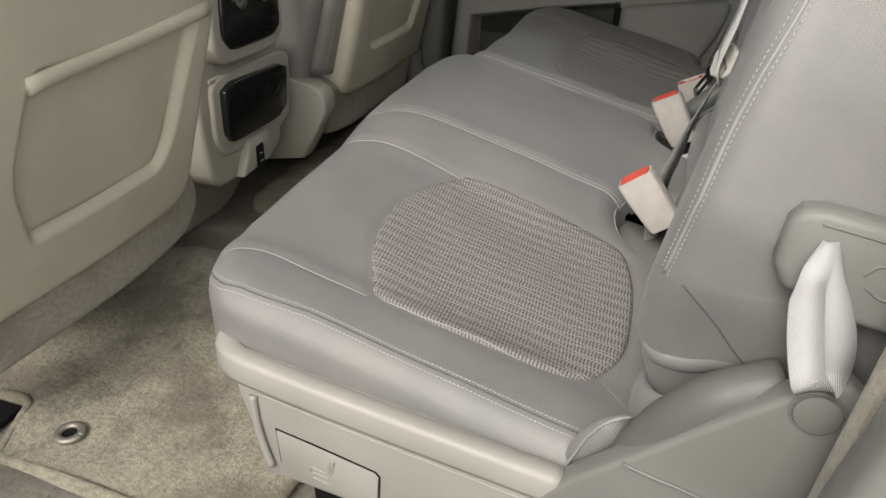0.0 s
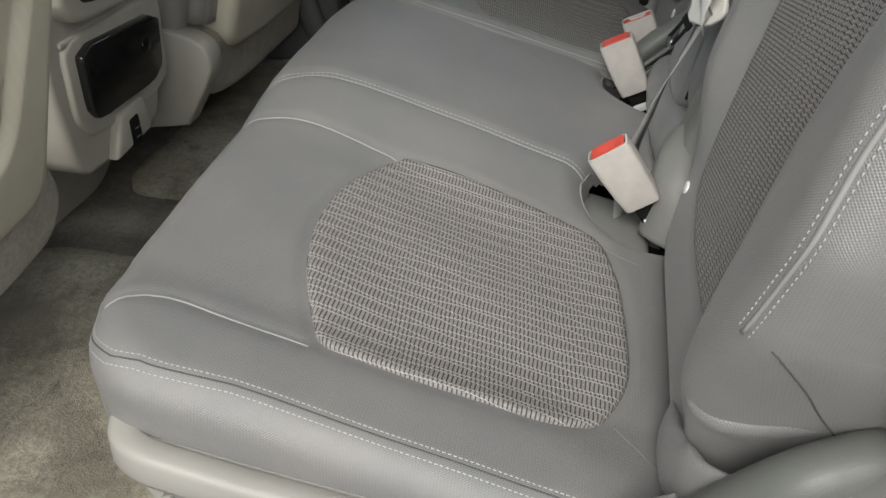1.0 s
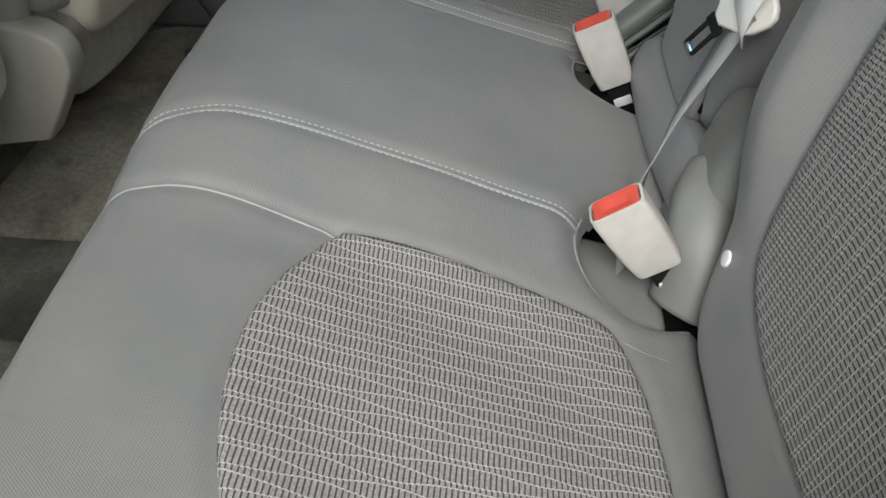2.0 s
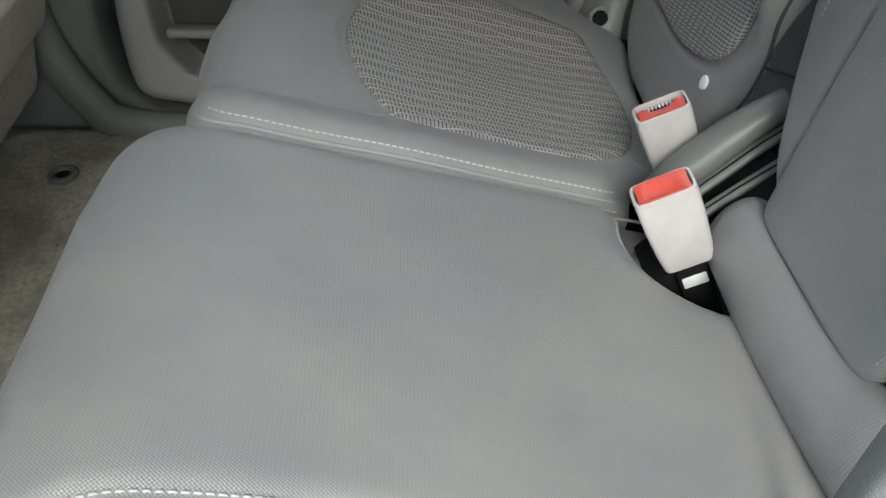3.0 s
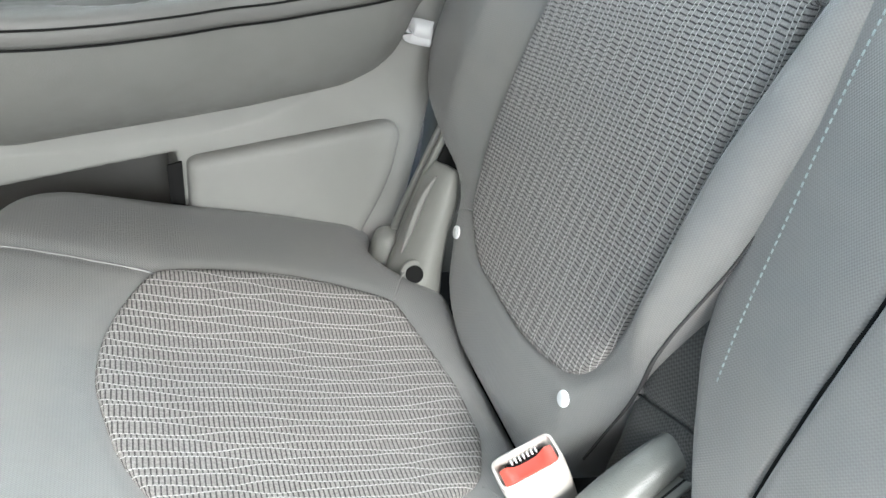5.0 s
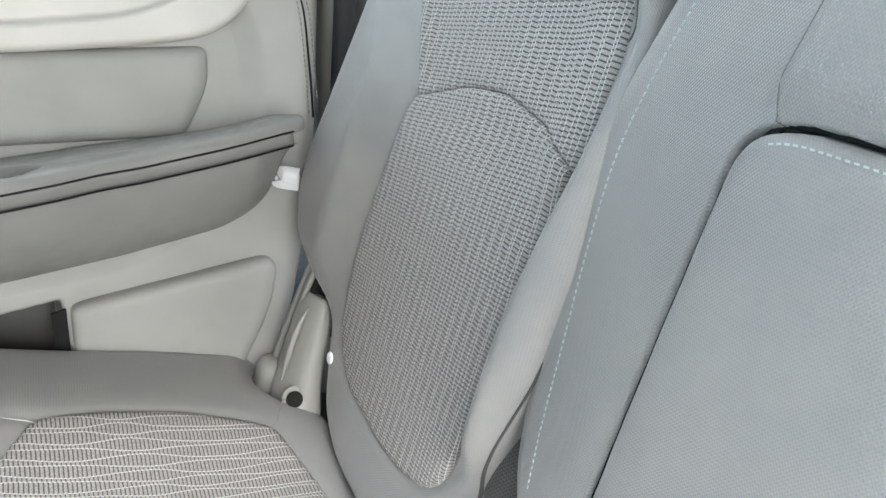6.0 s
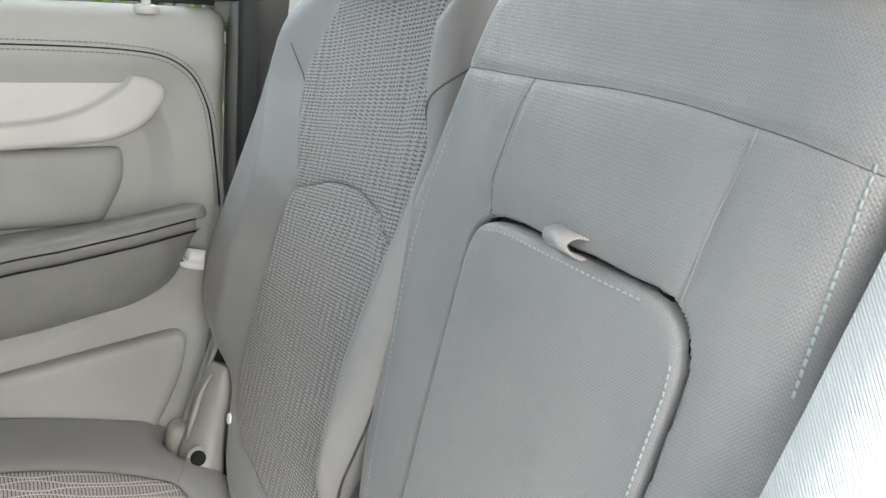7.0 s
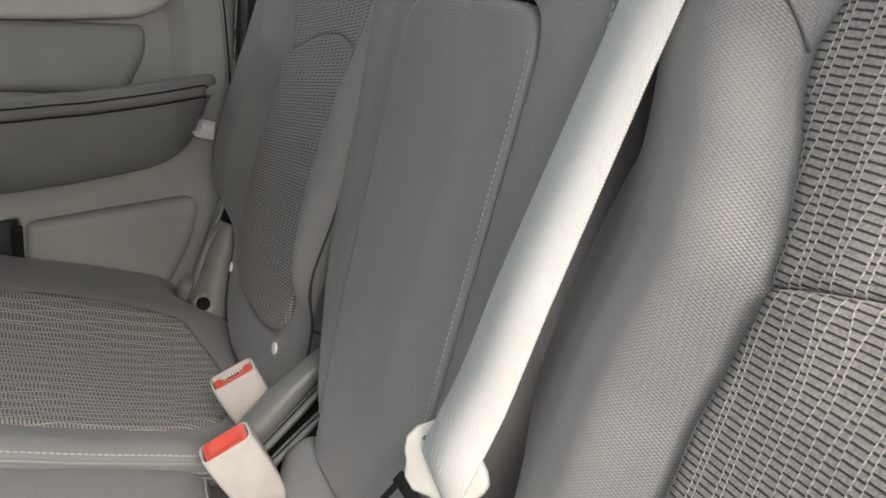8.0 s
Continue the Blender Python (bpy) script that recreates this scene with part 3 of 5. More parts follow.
LOW_IN = [(1.207, 0.355), (1.238, 0.255), (1.253, 0.15), (1.251, 0.09), (1.236, 0.036), (1.19, 0.002), (1.066, -0.003), (0.992, 0.018), (0.955, 0.06), (0.925, 0.15), (0.925, 0.374), (1.0, 0.395), (1.06, 0.402), (1.125, 0.391)]
LOW_EDGE = line_of([(-0.02, 0.97), (0.06, 0.963), (0.15, 0.959), (0.25, 0.955), (0.352, 0.936), (0.42, 0.926)])
SPLIT_B = line_of([(0.92, 0.347), (0.946, 0.358), (1.0, 0.373), (1.06, 0.381), (1.125, 0.371), (1.212, 0.339), (1.25, 0.325)])
low_outline = polygon(LOW_IN, 0.012)


def back_low(y, b):
    return smin(low_outline(y, b), y - LOW_EDGE(b), 0.02)


def back_inside(y, b):
    return smin(smin(y - INN(b), OUT(b) - y, 0.02), smin(b + 0.11, 0.615 - b, 0.03), 0.05)


upper_outline = polygon([(1.195, 0.28), (1.254, 0.457), (1.236, 0.51), (1.17, 0.6), (0.972, 0.6), (0.927, 0.448), (0.944, 0.28)], 0.008)


def back_up(y, b):
    return smin(upper_outline(y, b) + 0.003, b - SPLIT_B(y) + 0.001, 0.006)


INNER_EDGE = line_of([(-0.1, 0.975), (0.02, 0.978), (0.06, 0.963), (0.15, 0.959), (0.25, 0.955), (0.345, 0.938), (0.375, 0.933), (0.43, 0.928), (0.457, 0.926), (0.5, 0.94), (0.55, 0.955)])
OUTER_EDGE = line_of([(-0.1, 1.245), (0.03, 1.238), (0.09, 1.252), (0.15, 1.253), (0.255, 1.238), (0.34, 1.212), (0.41, 1.233), (0.457, 1.253), (0.51, 1.236), (0.58, 1.2)])


def bolsters(y, b, outer, inner, crest=9.0):
    """The padded sides: each rises from the edge of the insert, the inner one falling again past its crest."""
    h = outer * bulge(y - OUTER_EDGE(b), 0.0, 0.062, 9, 10) * bulge(b, 0.02, 0.12, 0.5, 0.62)
    d = INNER_EDGE(b) - y
    h = h + inner * bulge(d, 0.0, 0.042, crest, crest + 0.06) * bulge(b, 0.0, 0.14, 0.55, 0.65)
    return h - 0.010 * bulge(b, 0.30, 0.36, 0.45, 0.6) * bulge(y, 0.96, 1.0, 1.2, 1.25)


def back_seams(y, b):
    across = bulge(y, 0.935, 0.945, 1.225, 1.235)
    return groove(np.abs(back_low(y, b)), 0.006, 0.005) + groove(b - SPLIT_B(y), 0.006, 0.004) * across


def back_height(y, b):
    return bolsters(y, b, 0.032, 0.036) + back_seams(y, b)


def wide_back_inside(y, b):
    return smin(smin(y - INN_WIDE(b), OUT_WIDE(b) - y, 0.02), smin(b + 0.11, 0.615 - b, 0.03), 0.05)


NEAR_FLARE = line_of([(0.05, 0.0), (0.12, 0.008), (0.2, 0.012), (0.26, 0.007), (0.343, -0.021), (0.365, -0.021), (0.41, -0.014), (0.449, 0.0), (0.5, 0.002)])


class Mirror:
    """The same cover on the other seat, turned about the bench's middle."""

    def __init__(self, f, off=0.0, flare=0.0):
        self.f, self.off, self.flare = f, off, flare

    def __call__(self, y, b):
        return self.f(1.35 - y + self.off + self.flare * NEAR_FLARE(b), b + 0.009 * self.flare)


def wide_back_height(y, b):
    """As the single seat's, with a deeper outer bolster that reaches lower."""
    deeper = 0.018 * bulge(y, 1.25, 1.32, 9, 10) * bulge(b, -0.05, 0.1, 0.5, 0.62)
    lower = 0.032 * bulge(y, 1.25, 1.315, 9, 10) * (bulge(b, -0.09, 0.05, 0.5, 0.62) - bulge(b, 0.02, 0.12, 0.5, 0.62))
    return bolsters(y, b, 0.032, 0.03, 0.06) + back_seams(y, b) + deeper + lower


def backrest(seat, mirror, deep):
    m = (lambda f: Mirror(f, -0.016, 1.0)) if mirror else (lambda f: f)
    back_h = wide_back_height if mirror else back_height
    y0, y1 = (-0.08, 0.5) if mirror else (0.85, 1.43)
    cover("backrest", Mirror(wide_back_inside) if mirror else back_inside, (y0, y1, -0.12, 0.62), m(back_h), BACK, CLOTH, seat, r=0.034, deep=deep)
    flat = lambda y, b: back_h(y, b) - back_seams(y, b)
    cover("backrest_insert", m(lambda y, b: smin(back_low(y, b), SPLIT_B(y) - 0.0005 - b, 0.004)), (y0 + 0.05, y1 - 0.05, -0.01, 0.4), m(lambda y, b: flat(y, b) + 0.003 + 0.004 * bulge(SPLIT_B(y) - b, 0.06, 0.0, 9, 10) * (SPLIT_B(y) - b < 0.06)), BACK, INSERT, seat, "grey woven ribbed insert panel", r=0.005, deep=0.01, cell=0.005, swap=True, stretch=1.35)
    cover("backrest_insert", m(back_up), (y0 + 0.05, y1 - 0.05, 0.3, 0.6), m(lambda y, b: flat(y, b) + 0.0035), BACK, INSERT, seat, "grey woven ribbed insert panel", r=0.005, deep=0.01, cell=0.005, swap=True, stretch=1.35)
    for y, b in ((0.958, -0.014),) if mirror else ((1.252, 0.0), (0.985, 0.0)):
        yy = 1.35 - y if mirror else y
        o = BACK.at(yy, b, float(m(back_h)(np.array(yy), np.array(b))) - 0.001)
        turn = Matrix(((BACK.a[0], BACK.b[0], BACK.h[0], o[0]), (BACK.a[1], BACK.b[1], BACK.h[1], o[1]), (BACK.a[2], BACK.b[2], BACK.h[2], o[2]), (0, 0, 0, 1)))
        bm = disc(0.0075, 0.0035, turn, 0.0012)
        part("snap_button", bm, TAG, seat, "round white snap button")


backrest(wide_seat, True, 0.19)
backrest(narrow_seat, False, 0.12)
thread("seam", on_cover(back_inside, back_height, BACK, 0.034, [(1.232, 0.038), (1.252, 0.03), (1.275, 0.012), (1.3, -0.01)], 20, 0.0), CLOTH, narrow_seat, radius=0.0013)
near_back, near_height = Mirror(wide_back_inside), Mirror(wide_back_height, -0.016, 1.0)
rim = [(-0.06, b) for b in np.linspace(0.10, 0.55, 60)]
twist = line_of([(0.1, 0.7), (0.25, 0.75), (0.31, 0.95), (0.35, 1.15), (0.45, 1.25), (0.55, 1.25)])(np.linspace(0.10, 0.55, 60))
foot = [(-0.046, 0.113), (-0.05, 0.108), (-0.068, 0.068), (-0.081, 0.041), (-0.096, 0.012), (-0.112, -0.012), (-0.13, -0.04)]
thread("piping", on_cover(near_back, near_height, BACK, 0.034, foot, 40, 0.0002), DARK_SEAM, wide_seat, "dark folded seam line", radius=0.001)
sweep(on_cover(near_back, near_height, BACK, 0.034, [(0.03, 0.03), (0.0, 0.014), (-0.035, 0.01), (-0.07, 0.02), (-0.1, 0.024)], 40, -0.010), ring(0.013, 12), CLOTH, "cloth_fold", wide_seat, "gathered cloth fold", count=40, uv=True, taper=(0.2, 0.9, 1.1, 1.1, 1.0, 0.8, 0.2))
thread("piping", rim_line(near_back, near_height, BACK, rim, 0.034, twist, -0.0002), SEAM, wide_seat, "raised seam ridge", radius=0.0022)
for o in (-0.14, 0.14):
    stitches("stitching", [rim_line(near_back, near_height, BACK, rim, 0.034, twist + o, 0.0007)], THREAD, wide_seat, "pale stitching row", 0.0026, 0.0022, 0.00055, (-1, -0.6, 0))
hem = [(y, b) for y, b in zip(1.35 - INN_WIDE(np.linspace(-0.05, 0.2, 40)), np.linspace(-0.05, 0.2, 40))]
thread("hem", rim_line(near_back, near_height, BACK, hem, 0.034, 1.5, 0.0004), SEAM, wide_seat, "pale turned hem", radius=0.0022)
# shoulder seams that run out from the upper corners of the inserts
for ins, hgt, seat, line in ((back_inside, back_height, narrow_seat, [(0.927, 0.452), (0.912, 0.474), (0.894, 0.508), (0.873, 0.538)]), (back_inside, back_height, narrow_seat, [(1.254, 0.459), (1.266, 0.478), (1.276, 0.5)]), (near_back, near_height, wide_seat, [(0.408, 0.449), (0.414, 0.458), (0.420, 0.468), (0.43, 0.484), (0.445, 0.504)])):
    thread("shoulder_seam", on_cover(ins, hgt, BACK, 0.034, line, 24, 0.0004), DARK_SEAM, seat, "dark shoulder seam", radius=0.0011)
# folded gusset between the single seat's backrest and its hinge
gusset = polygon([(0.855, 0.02), (0.86, 0.24), (0.90, 0.24), (0.955, 0.02), (0.95, -0.06), (0.87, -0.06)], 0.02)
cover("gusset", gusset, (0.84, 0.97, -0.08, 0.26), lambda y, b: -0.022 + 0.012 * np.sin((b - 0.04) * 22) + groove(b - 0.062 + 0.35 * (y - 0.9), 0.006, 0.006), BACK, RIBBED, narrow_seat, "ribbed dark grey cloth gusset", r=0.02, deep=0.08, swap=True)
inner_rim = [(0.90, b) for b in np.linspace(-0.06, 0.25, 40)]
thread("stitched_edge", rim_line(back_inside, back_height, BACK, inner_rim, 0.034, 1.42, 0.0005), DARK_THREAD, narrow_seat, "dark stitched edge", radius=0.0018)

gusset_line = [(0.940, 0.048), (0.925, 0.052), (0.905, 0.06), (0.885, 0.067), (0.868, 0.072)]
thread("seam", BACK.at(np.array([y for y, b in gusset_line]), np.array([b for y, b in gusset_line]), np.array([-0.012 + 0.012 * math.sin((b - 0.04) * 22) - 0.014 for y, b in gusset_line])), DARK_THREAD, narrow_seat, "dark stitched gusset seam", radius=0.0014)

# centre backrest of the bench, with its fold-down armrest
MID = leaning((0.500, 0, 0.289), 8.5)
MID_L = line_of([(-0.02, 0.80), (0.03, 0.815), (0.067, 0.845), (0.1, 0.873), (0.15, 0.902), (0.2, 0.911), (0.35, 0.916), (0.42, 0.917), (0.5, 0.886), (0.56, 0.858), (0.62, 0.826), (0.68, 0.79)])
MID_R = line_of([(-0.02, 0.585), (0.05, 0.575), (0.12, 0.53), (0.2, 0.515), (0.4, 0.508), (0.6, 0.51), (0.68, 0.54)])
arm_shape = polygon([(0.605, 0.008), (0.596, 0.03), (0.575, 0.447), (0.592, 0.468), (0.69, 0.468), (0.758, 0.462), (0.779, 0.445), (0.789, 0.34), (0.797, 0.1), (0.788, 0.006)], 0.014)


def mid_inside(y, b):
    return smin(smin(y - MID_R(b), MID_L(b) - y, 0.02), smin(b - 0.005, 0.635 - b, 0.03), 0.04)


def mid_height(y, b):
    d = arm_shape(y, b)
    h = 0.012 * bulge(y, 0.50, 0.57, 0.8, 0.89) - 0.04 * bulge(d, -0.0038, -0.001, 9, 10)
    h = h + 0.004 * bulge(b, 0.46, 0.49, 0.53, 0.58) * bulge(y, 0.58, 0.62, 0.76, 0.8) + groove(b - MID_TOP(y), 0.004, 0.0014)
    h = h + (groove(y - 0.7495 + 0.22 * (b - 0.55), 0.0035, 0.0014) + groove(y - 0.579 + 0.154 * (b - 0.555), 0.0035, 0.0012)) * bulge(b, 0.462, 0.47, 0.548, 0.556)
    return h


MID_TOP = line_of([(0.48, 0.544), (0.525, 0.553), (0.547, 0.5575), (0.578, 0.5595), (0.619, 0.562), (0.669, 0.5615), (0.747, 0.5555), (0.816, 0.5525), (0.87, 0.549)])
cover("centre_backrest", mid_inside, (0.49, 0.9, -0.02, 0.64), mid_height, MID, CLOTH, wide_seat, r=0.03, deep=0.12, cell=0.0016, swap=True)
arm_pad = cover("armrest_pad", arm_shape, (0.58, 0.83, 0.02, 0.48), lambda y, b: 0.013 + 0.006 * bulge(y, 0.58, 0.66, 0.75, 0.82), MID, CLOTH, wide_seat, "fold-down cloth armrest with stitched rim", r=0.008, deep=0.05, cell=0.004, swap=True)
arm_rim = [(0.606, b) for b in np.linspace(0.03, 0.43, 50)]
arm_top = [(y, 0.46) for y in np.linspace(0.61, 0.765, 24)]
arm_left = [(0.785, b) for b in np.linspace(0.03, 0.43, 40)]
arm_h = lambda y, b: 0.013 + 0.006 * bulge(y, 0.58, 0.66, 0.75, 0.82)
for q in (arm_rim, arm_top):
    stitches("stitching", [rim_line(arm_shape, arm_h, MID, q, 0.008, 0.3, 0.0005)], BLUE_THREAD, arm_pad, "pale blue-grey stitching", 0.0028, 0.0018, 0.0006, (-1, 0, 0))
gap_path = arm_rim + arm_top + arm_left[::-1]
# black cord laid in as the shade of the gap round the pad
thread("pad_gap_shade", rim_line(lambda y, b: arm_shape(y, b) + 0.0035, lambda y, b: 0.013 + 0 * y, MID, gap_path, 0.008, math.pi / 2), BLACK, arm_pad, "black cord as the shade in the gap round the armrest", radius=0.0027, flat=1.0)
stitches("stitching", [laid([(0.845, 0.507), (0.861, 0.468), (0.875, 0.418), (0.878, 0.371), (0.876, 0.32), (0.872, 0.27), (0.867, 0.2), (0.86, 0.15)], mid_height, MID, 70, 0.0004)], BLUE_THREAD, wide_seat, "pale blue-grey stitching", 0.0034, 0.002, 0.0007, (-1, 0, 0))
edge = [(0.46, b) for b in np.linspace(0.45, 0.56, 20)]
stitches("stitching", [rim_line(mid_inside, mid_height, MID, edge, 0.03, 0.45, 0.0005)], BLUE_THREAD, wide_seat, "pale blue-grey stitching", 0.0036, 0.0015, 0.0008, (-1, 0, 0))
thread("seam", on_cover(mid_inside, mid_height, MID, 0.03, [(y, float(MID_TOP(y))) for y in np.linspace(0.5, 0.885, 14)], 60, -0.0003), DARK_SEAM, wide_seat, radius=0.0007)
thread("seam", laid([(0.748, 0.556), (0.756, 0.532), (0.763, 0.5), (0.767, 0.478), (0.762, 0.464), (0.756, 0.460)], mid_height, MID, 30, -0.0001), DARK_SEAM, wide_seat, radius=0.0005)
thread("seam", laid([(0.578, 0.559), (0.58, 0.542), (0.585, 0.52), (0.588, 0.496), (0.590, 0.468)], mid_height, MID, 24, -0.0002), SIDE_CLOTH, wide_seat, radius=0.001)
# the roll of cloth below the armrest
sweep([(0.506, 0.49, 0.266), (0.497, 0.565, 0.262), (0.492, 0.64, 0.258), (0.489, 0.72, 0.256), (0.49, 0.81, 0.256)], [(0.036 * math.cos(a) * 0.85, 0.043 * math.sin(a)) for a in np.linspace(0, 2 * math.pi, 24, endpoint=False)], CLOTH, "lower_roll", wide_seat, count=30, uv=True)


tab_at = MID.at(0.672, 0.472, 0.016)
sweep([tab_at + np.array(v) for v in ((0.012, 0.0, -0.010), (-0.002, 0.002, -0.006), (-0.009, 0.004, -0.001), (-0.009, 0.004, 0.004), (-0.001, 0.002, 0.006), (0.014, -0.002, 0.001))], [(-0.0008, -0.0115), (0.0008, -0.0115), (0.0008, 0.0115), (-0.0008, 0.0115)], SATIN, "pull_strap", arm_pad, "short folded grey pull strap", up=(0, 1, 0), count=24, uv=True)
for mirrored in (False, True):
    m = (lambda f: Mirror(f, -0.016, 1.0)) if mirrored else (lambda f: f)
    ys = np.linspace(0.946, 1.212, 40)
    line = np.stack([1.322 - ys if mirrored else ys, SPLIT_B(ys) + (-0.005 if mirrored else 0.004)], 1)
    h = m(wide_back_height if mirrored else back_height)(line[:, 0], line[:, 1])
    # dark seam thread that also draws the shadow line above the puffed panel
    thread("split_seam_shadow", BACK.at(line[:, 0], line[:, 1], h + 0.0035), DARK_THREAD, wide_seat if mirrored else narrow_seat, "dark seam and shadow line across the insert", radius=0.0014)


# ------------------------------------------------------------ plastic of the rear bench
XZ = Matrix(((1, 0, 0, 0), (0, 0, 1, 0), (0, 1, 0, 0), (0, 0, 0, 1)))  # outline x, y -> room x, z; depth -> +y


def xz(y):
    return Matrix.Translation((0, y, 0)) @ XZ


def side_trim():
    face = [(0.048, 0.262), (0.056, 0.225), (0.070, 0.165), (0.082, 0.095), (0.30, 0.075), (0.47, 0.075), (0.47, 0.2), (0.428, 0.208), (0.3, 0.226), (0.15, 0.246)]
    panel = part("side_panel", prism(face, 0.03, xz(-0.058), 0.004), TRIM, wide_seat, "light grey plastic seat side trim")
    lip = [(0.032, 0.10, 0.254), (0.033, 0.02, 0.254), (0.037, -0.03, 0.254), (0.057, -0.055, 0.252), (0.11, -0.06, 0.244), (0.25, -0.06, 0.224), (0.42, -0.06, 0.203)]
    sweep(lip, [(-0.012, -0.021), (-0.012, 0.009), (-0.009, 0.0125), (0.005, 0.0125), (0.0095, 0.0105), (0.0118, 0.006), (0.0128, -0.014), (0.0115, -0.0195), (0.007, -0.021)], TRIM, "ledge", panel, "rounded plastic ledge", count=60)
    sweep([(0.080, -0.0605, 0.208), (0.0815, -0.062, 0.17), (0.087, -0.063, 0.14), (0.094, -0.063, 0.112)], ring(0.0045, 8), TRIM, "rib", panel, count=20)
    sweep([(0.080, -0.0585, 0.209), (0.1, -0.0585, 0.208), (0.2, -0.0585, 0.192), (0.4, -0.0585, 0.165)], ring(0.0016, 8), TRIM, "rib", panel, count=30)
    flap = part("access_flap", prism([(0.104, 0.165), (0.106, 0.118), (0.125, 0.106), (0.155, 0.098), (0.218, 0.087), (0.224, 0.094), (0.227, 0.138), (0.222, 0.143), (0.15, 0.157)], 0.004, xz(-0.0612), 0.0016), TRIM, panel, "square plastic flap with a moulded seat sign")
    for pts in ([(0.143, 0.121), (0.147, 0.127), (0.165, 0.124), (0.172, 0.140)], [(0.143, 0.1165), (0.152, 0.1195), (0.166, 0.116)], [(0.146, 0.1115), (0.166, 0.1075)], [(0.166, 0.125), (0.17, 0.143), (0.175, 0.142), (0.170, 0.124)]):
        sweep([(x, -0.0617, z) for x, z in pts], ring(0.0009, 6), TRIM, "moulded_line", flap, count=18)
    part("gap_shadow", prism([(0.1022, 0.1668), (0.1042, 0.1165), (0.124, 0.1045), (0.155, 0.0962), (0.22, 0.085), (0.226, 0.0925), (0.2288, 0.1388), (0.2232, 0.1447), (0.15, 0.159)], 0.002, xz(-0.0588), 0), BLACK, panel)
    part("front_panel", box((0.02, 0.76, 0.14), pose(0.062, 0.43, 0.19), 0.008), SHIELD, wide_seat, "grey plastic seat front skirt")
    part("under_frame", box((0.36, 0.8, 0.05), pose(0.26, 0.4, 0.14), 0.005), BLACK, wide_seat)
    for y in (0.02, 0.42, 0.78):
        part("seat_leg", box((0.34, 0.03, 0.13), pose(0.27, y, 0.055), 0.004), BLACK, wide_seat)


side_trim()
part("under_frame", box((0.36, 0.46, 0.05), pose(0.26, 1.13, 0.14), 0.005), BLACK, narrow_seat)
part("front_panel", box((0.02, 0.46, 0.14), pose(0.06, 1.13, 0.19), 0.008), SHIELD, narrow_seat, "grey plastic seat front skirt")
for y in (0.93, 1.33):
    part("seat_leg", box((0.34, 0.03, 0.13), pose(0.27, y, 0.055), 0.004), BLACK, narrow_seat)


def side_shield():
    face = [(0.40, 0.19), (0.43, 0.225), (0.473, 0.264), (0.49, 0.279), (0.535, 0.322), (0.586, 0.368), (0.625, 0.392), (0.66, 0.36), (0.66, 0.12), (0.42, 0.09)]
    shield = part("side_shield", prism(face, 0.03, xz(-0.074), 0.006, 3), SHIELD, wide_seat, "dark grey plastic hinge shield")
    sweep([(0.474, -0.0745, 0.262), (0.5, -0.0755, 0.256), (0.537, -0.0755, 0.248), (0.58, -0.0755, 0.23), (0.655, -0.0755, 0.19)], ring(0.0018, 6), SHIELD, "moulded_line", shield, count=20)
    part("round_cap", disc(0.0175, 0.004, pose(0.610, -0.0745, 0.362, 90), 0.0015), SHIELD, shield, "round plastic bolt cap")
    sweep([(0.610 + 0.0195 * math.cos(a), -0.0745, 0.362 + 0.0195 * math.sin(a)) for a in np.linspace(0, 2 * math.pi, 24)], ring(0.0012, 6), SHIELD, "cap_ring", shield, up=(0, 1, 0), count=60)
    sweep([(0.483, -0.037, 0.228), (0.497, -0.042, 0.262), (0.515, -0.044, 0.294), (0.54, -0.042, 0.322), (0.565, -0.037, 0.336), (0.59, -0.03, 0.345)], [(0.024 * math.cos(a), 0.029 * math.sin(a)) for a in np.linspace(0, 2 * math.pi, 20, endpoint=False)], GREY_PLASTIC, "recliner_cover", wide_seat, "smooth grey plastic recliner cover", count=30)
    # turned-up rear corner of the cushion, with its piped edge
    sweep([(0.418, -0.036, 0.205), (0.430, -0.036, 0.222), (0.446, -0.034, 0.245), (0.459, -0.030, 0.262), (0.472, -0.022, 0.272)], [(0.010 * math.cos(a), 0.017 * math.sin(a)) for a in np.linspace(0, 2 * math.pi, 16, endpoint=False)], CLOTH, "corner_tuck", wide_seat, "turned-up cloth corner", count=30, uv=True, taper=(0.2, 0.75, 1.0, 0.9, 0.2))
    thread("corner_piping", curve_points(np.array([(0.420, -0.045, 0.210), (0.428, -0.045, 0.230), (0.437, -0.044, 0.252), (0.449, -0.042, 0.270), (0.462, -0.038, 0.279), (0.474, -0.03, 0.278)]), 30), SEAM, wide_seat, "piped cloth edge", radius=0.0019)
    # gathered cloth at the foot of the bolster
    fold = [(0.482, 0.12, 0.228), (0.476, 0.06, 0.236), (0.479, 0.015, 0.254), (0.49, -0.014, 0.28), (0.512, -0.03, 0.305)]
    sweep(fold, [(0.012 * math.cos(a), 0.03 * math.sin(a)) for a in np.linspace(0, 2 * math.pi, 16, endpoint=False)], CLOTH, "cloth_fold", wide_seat, "gathered cloth fold", count=40, uv=True, taper=(0.1, 0.8, 1.0, 0.9, 0.1))


side_shield()


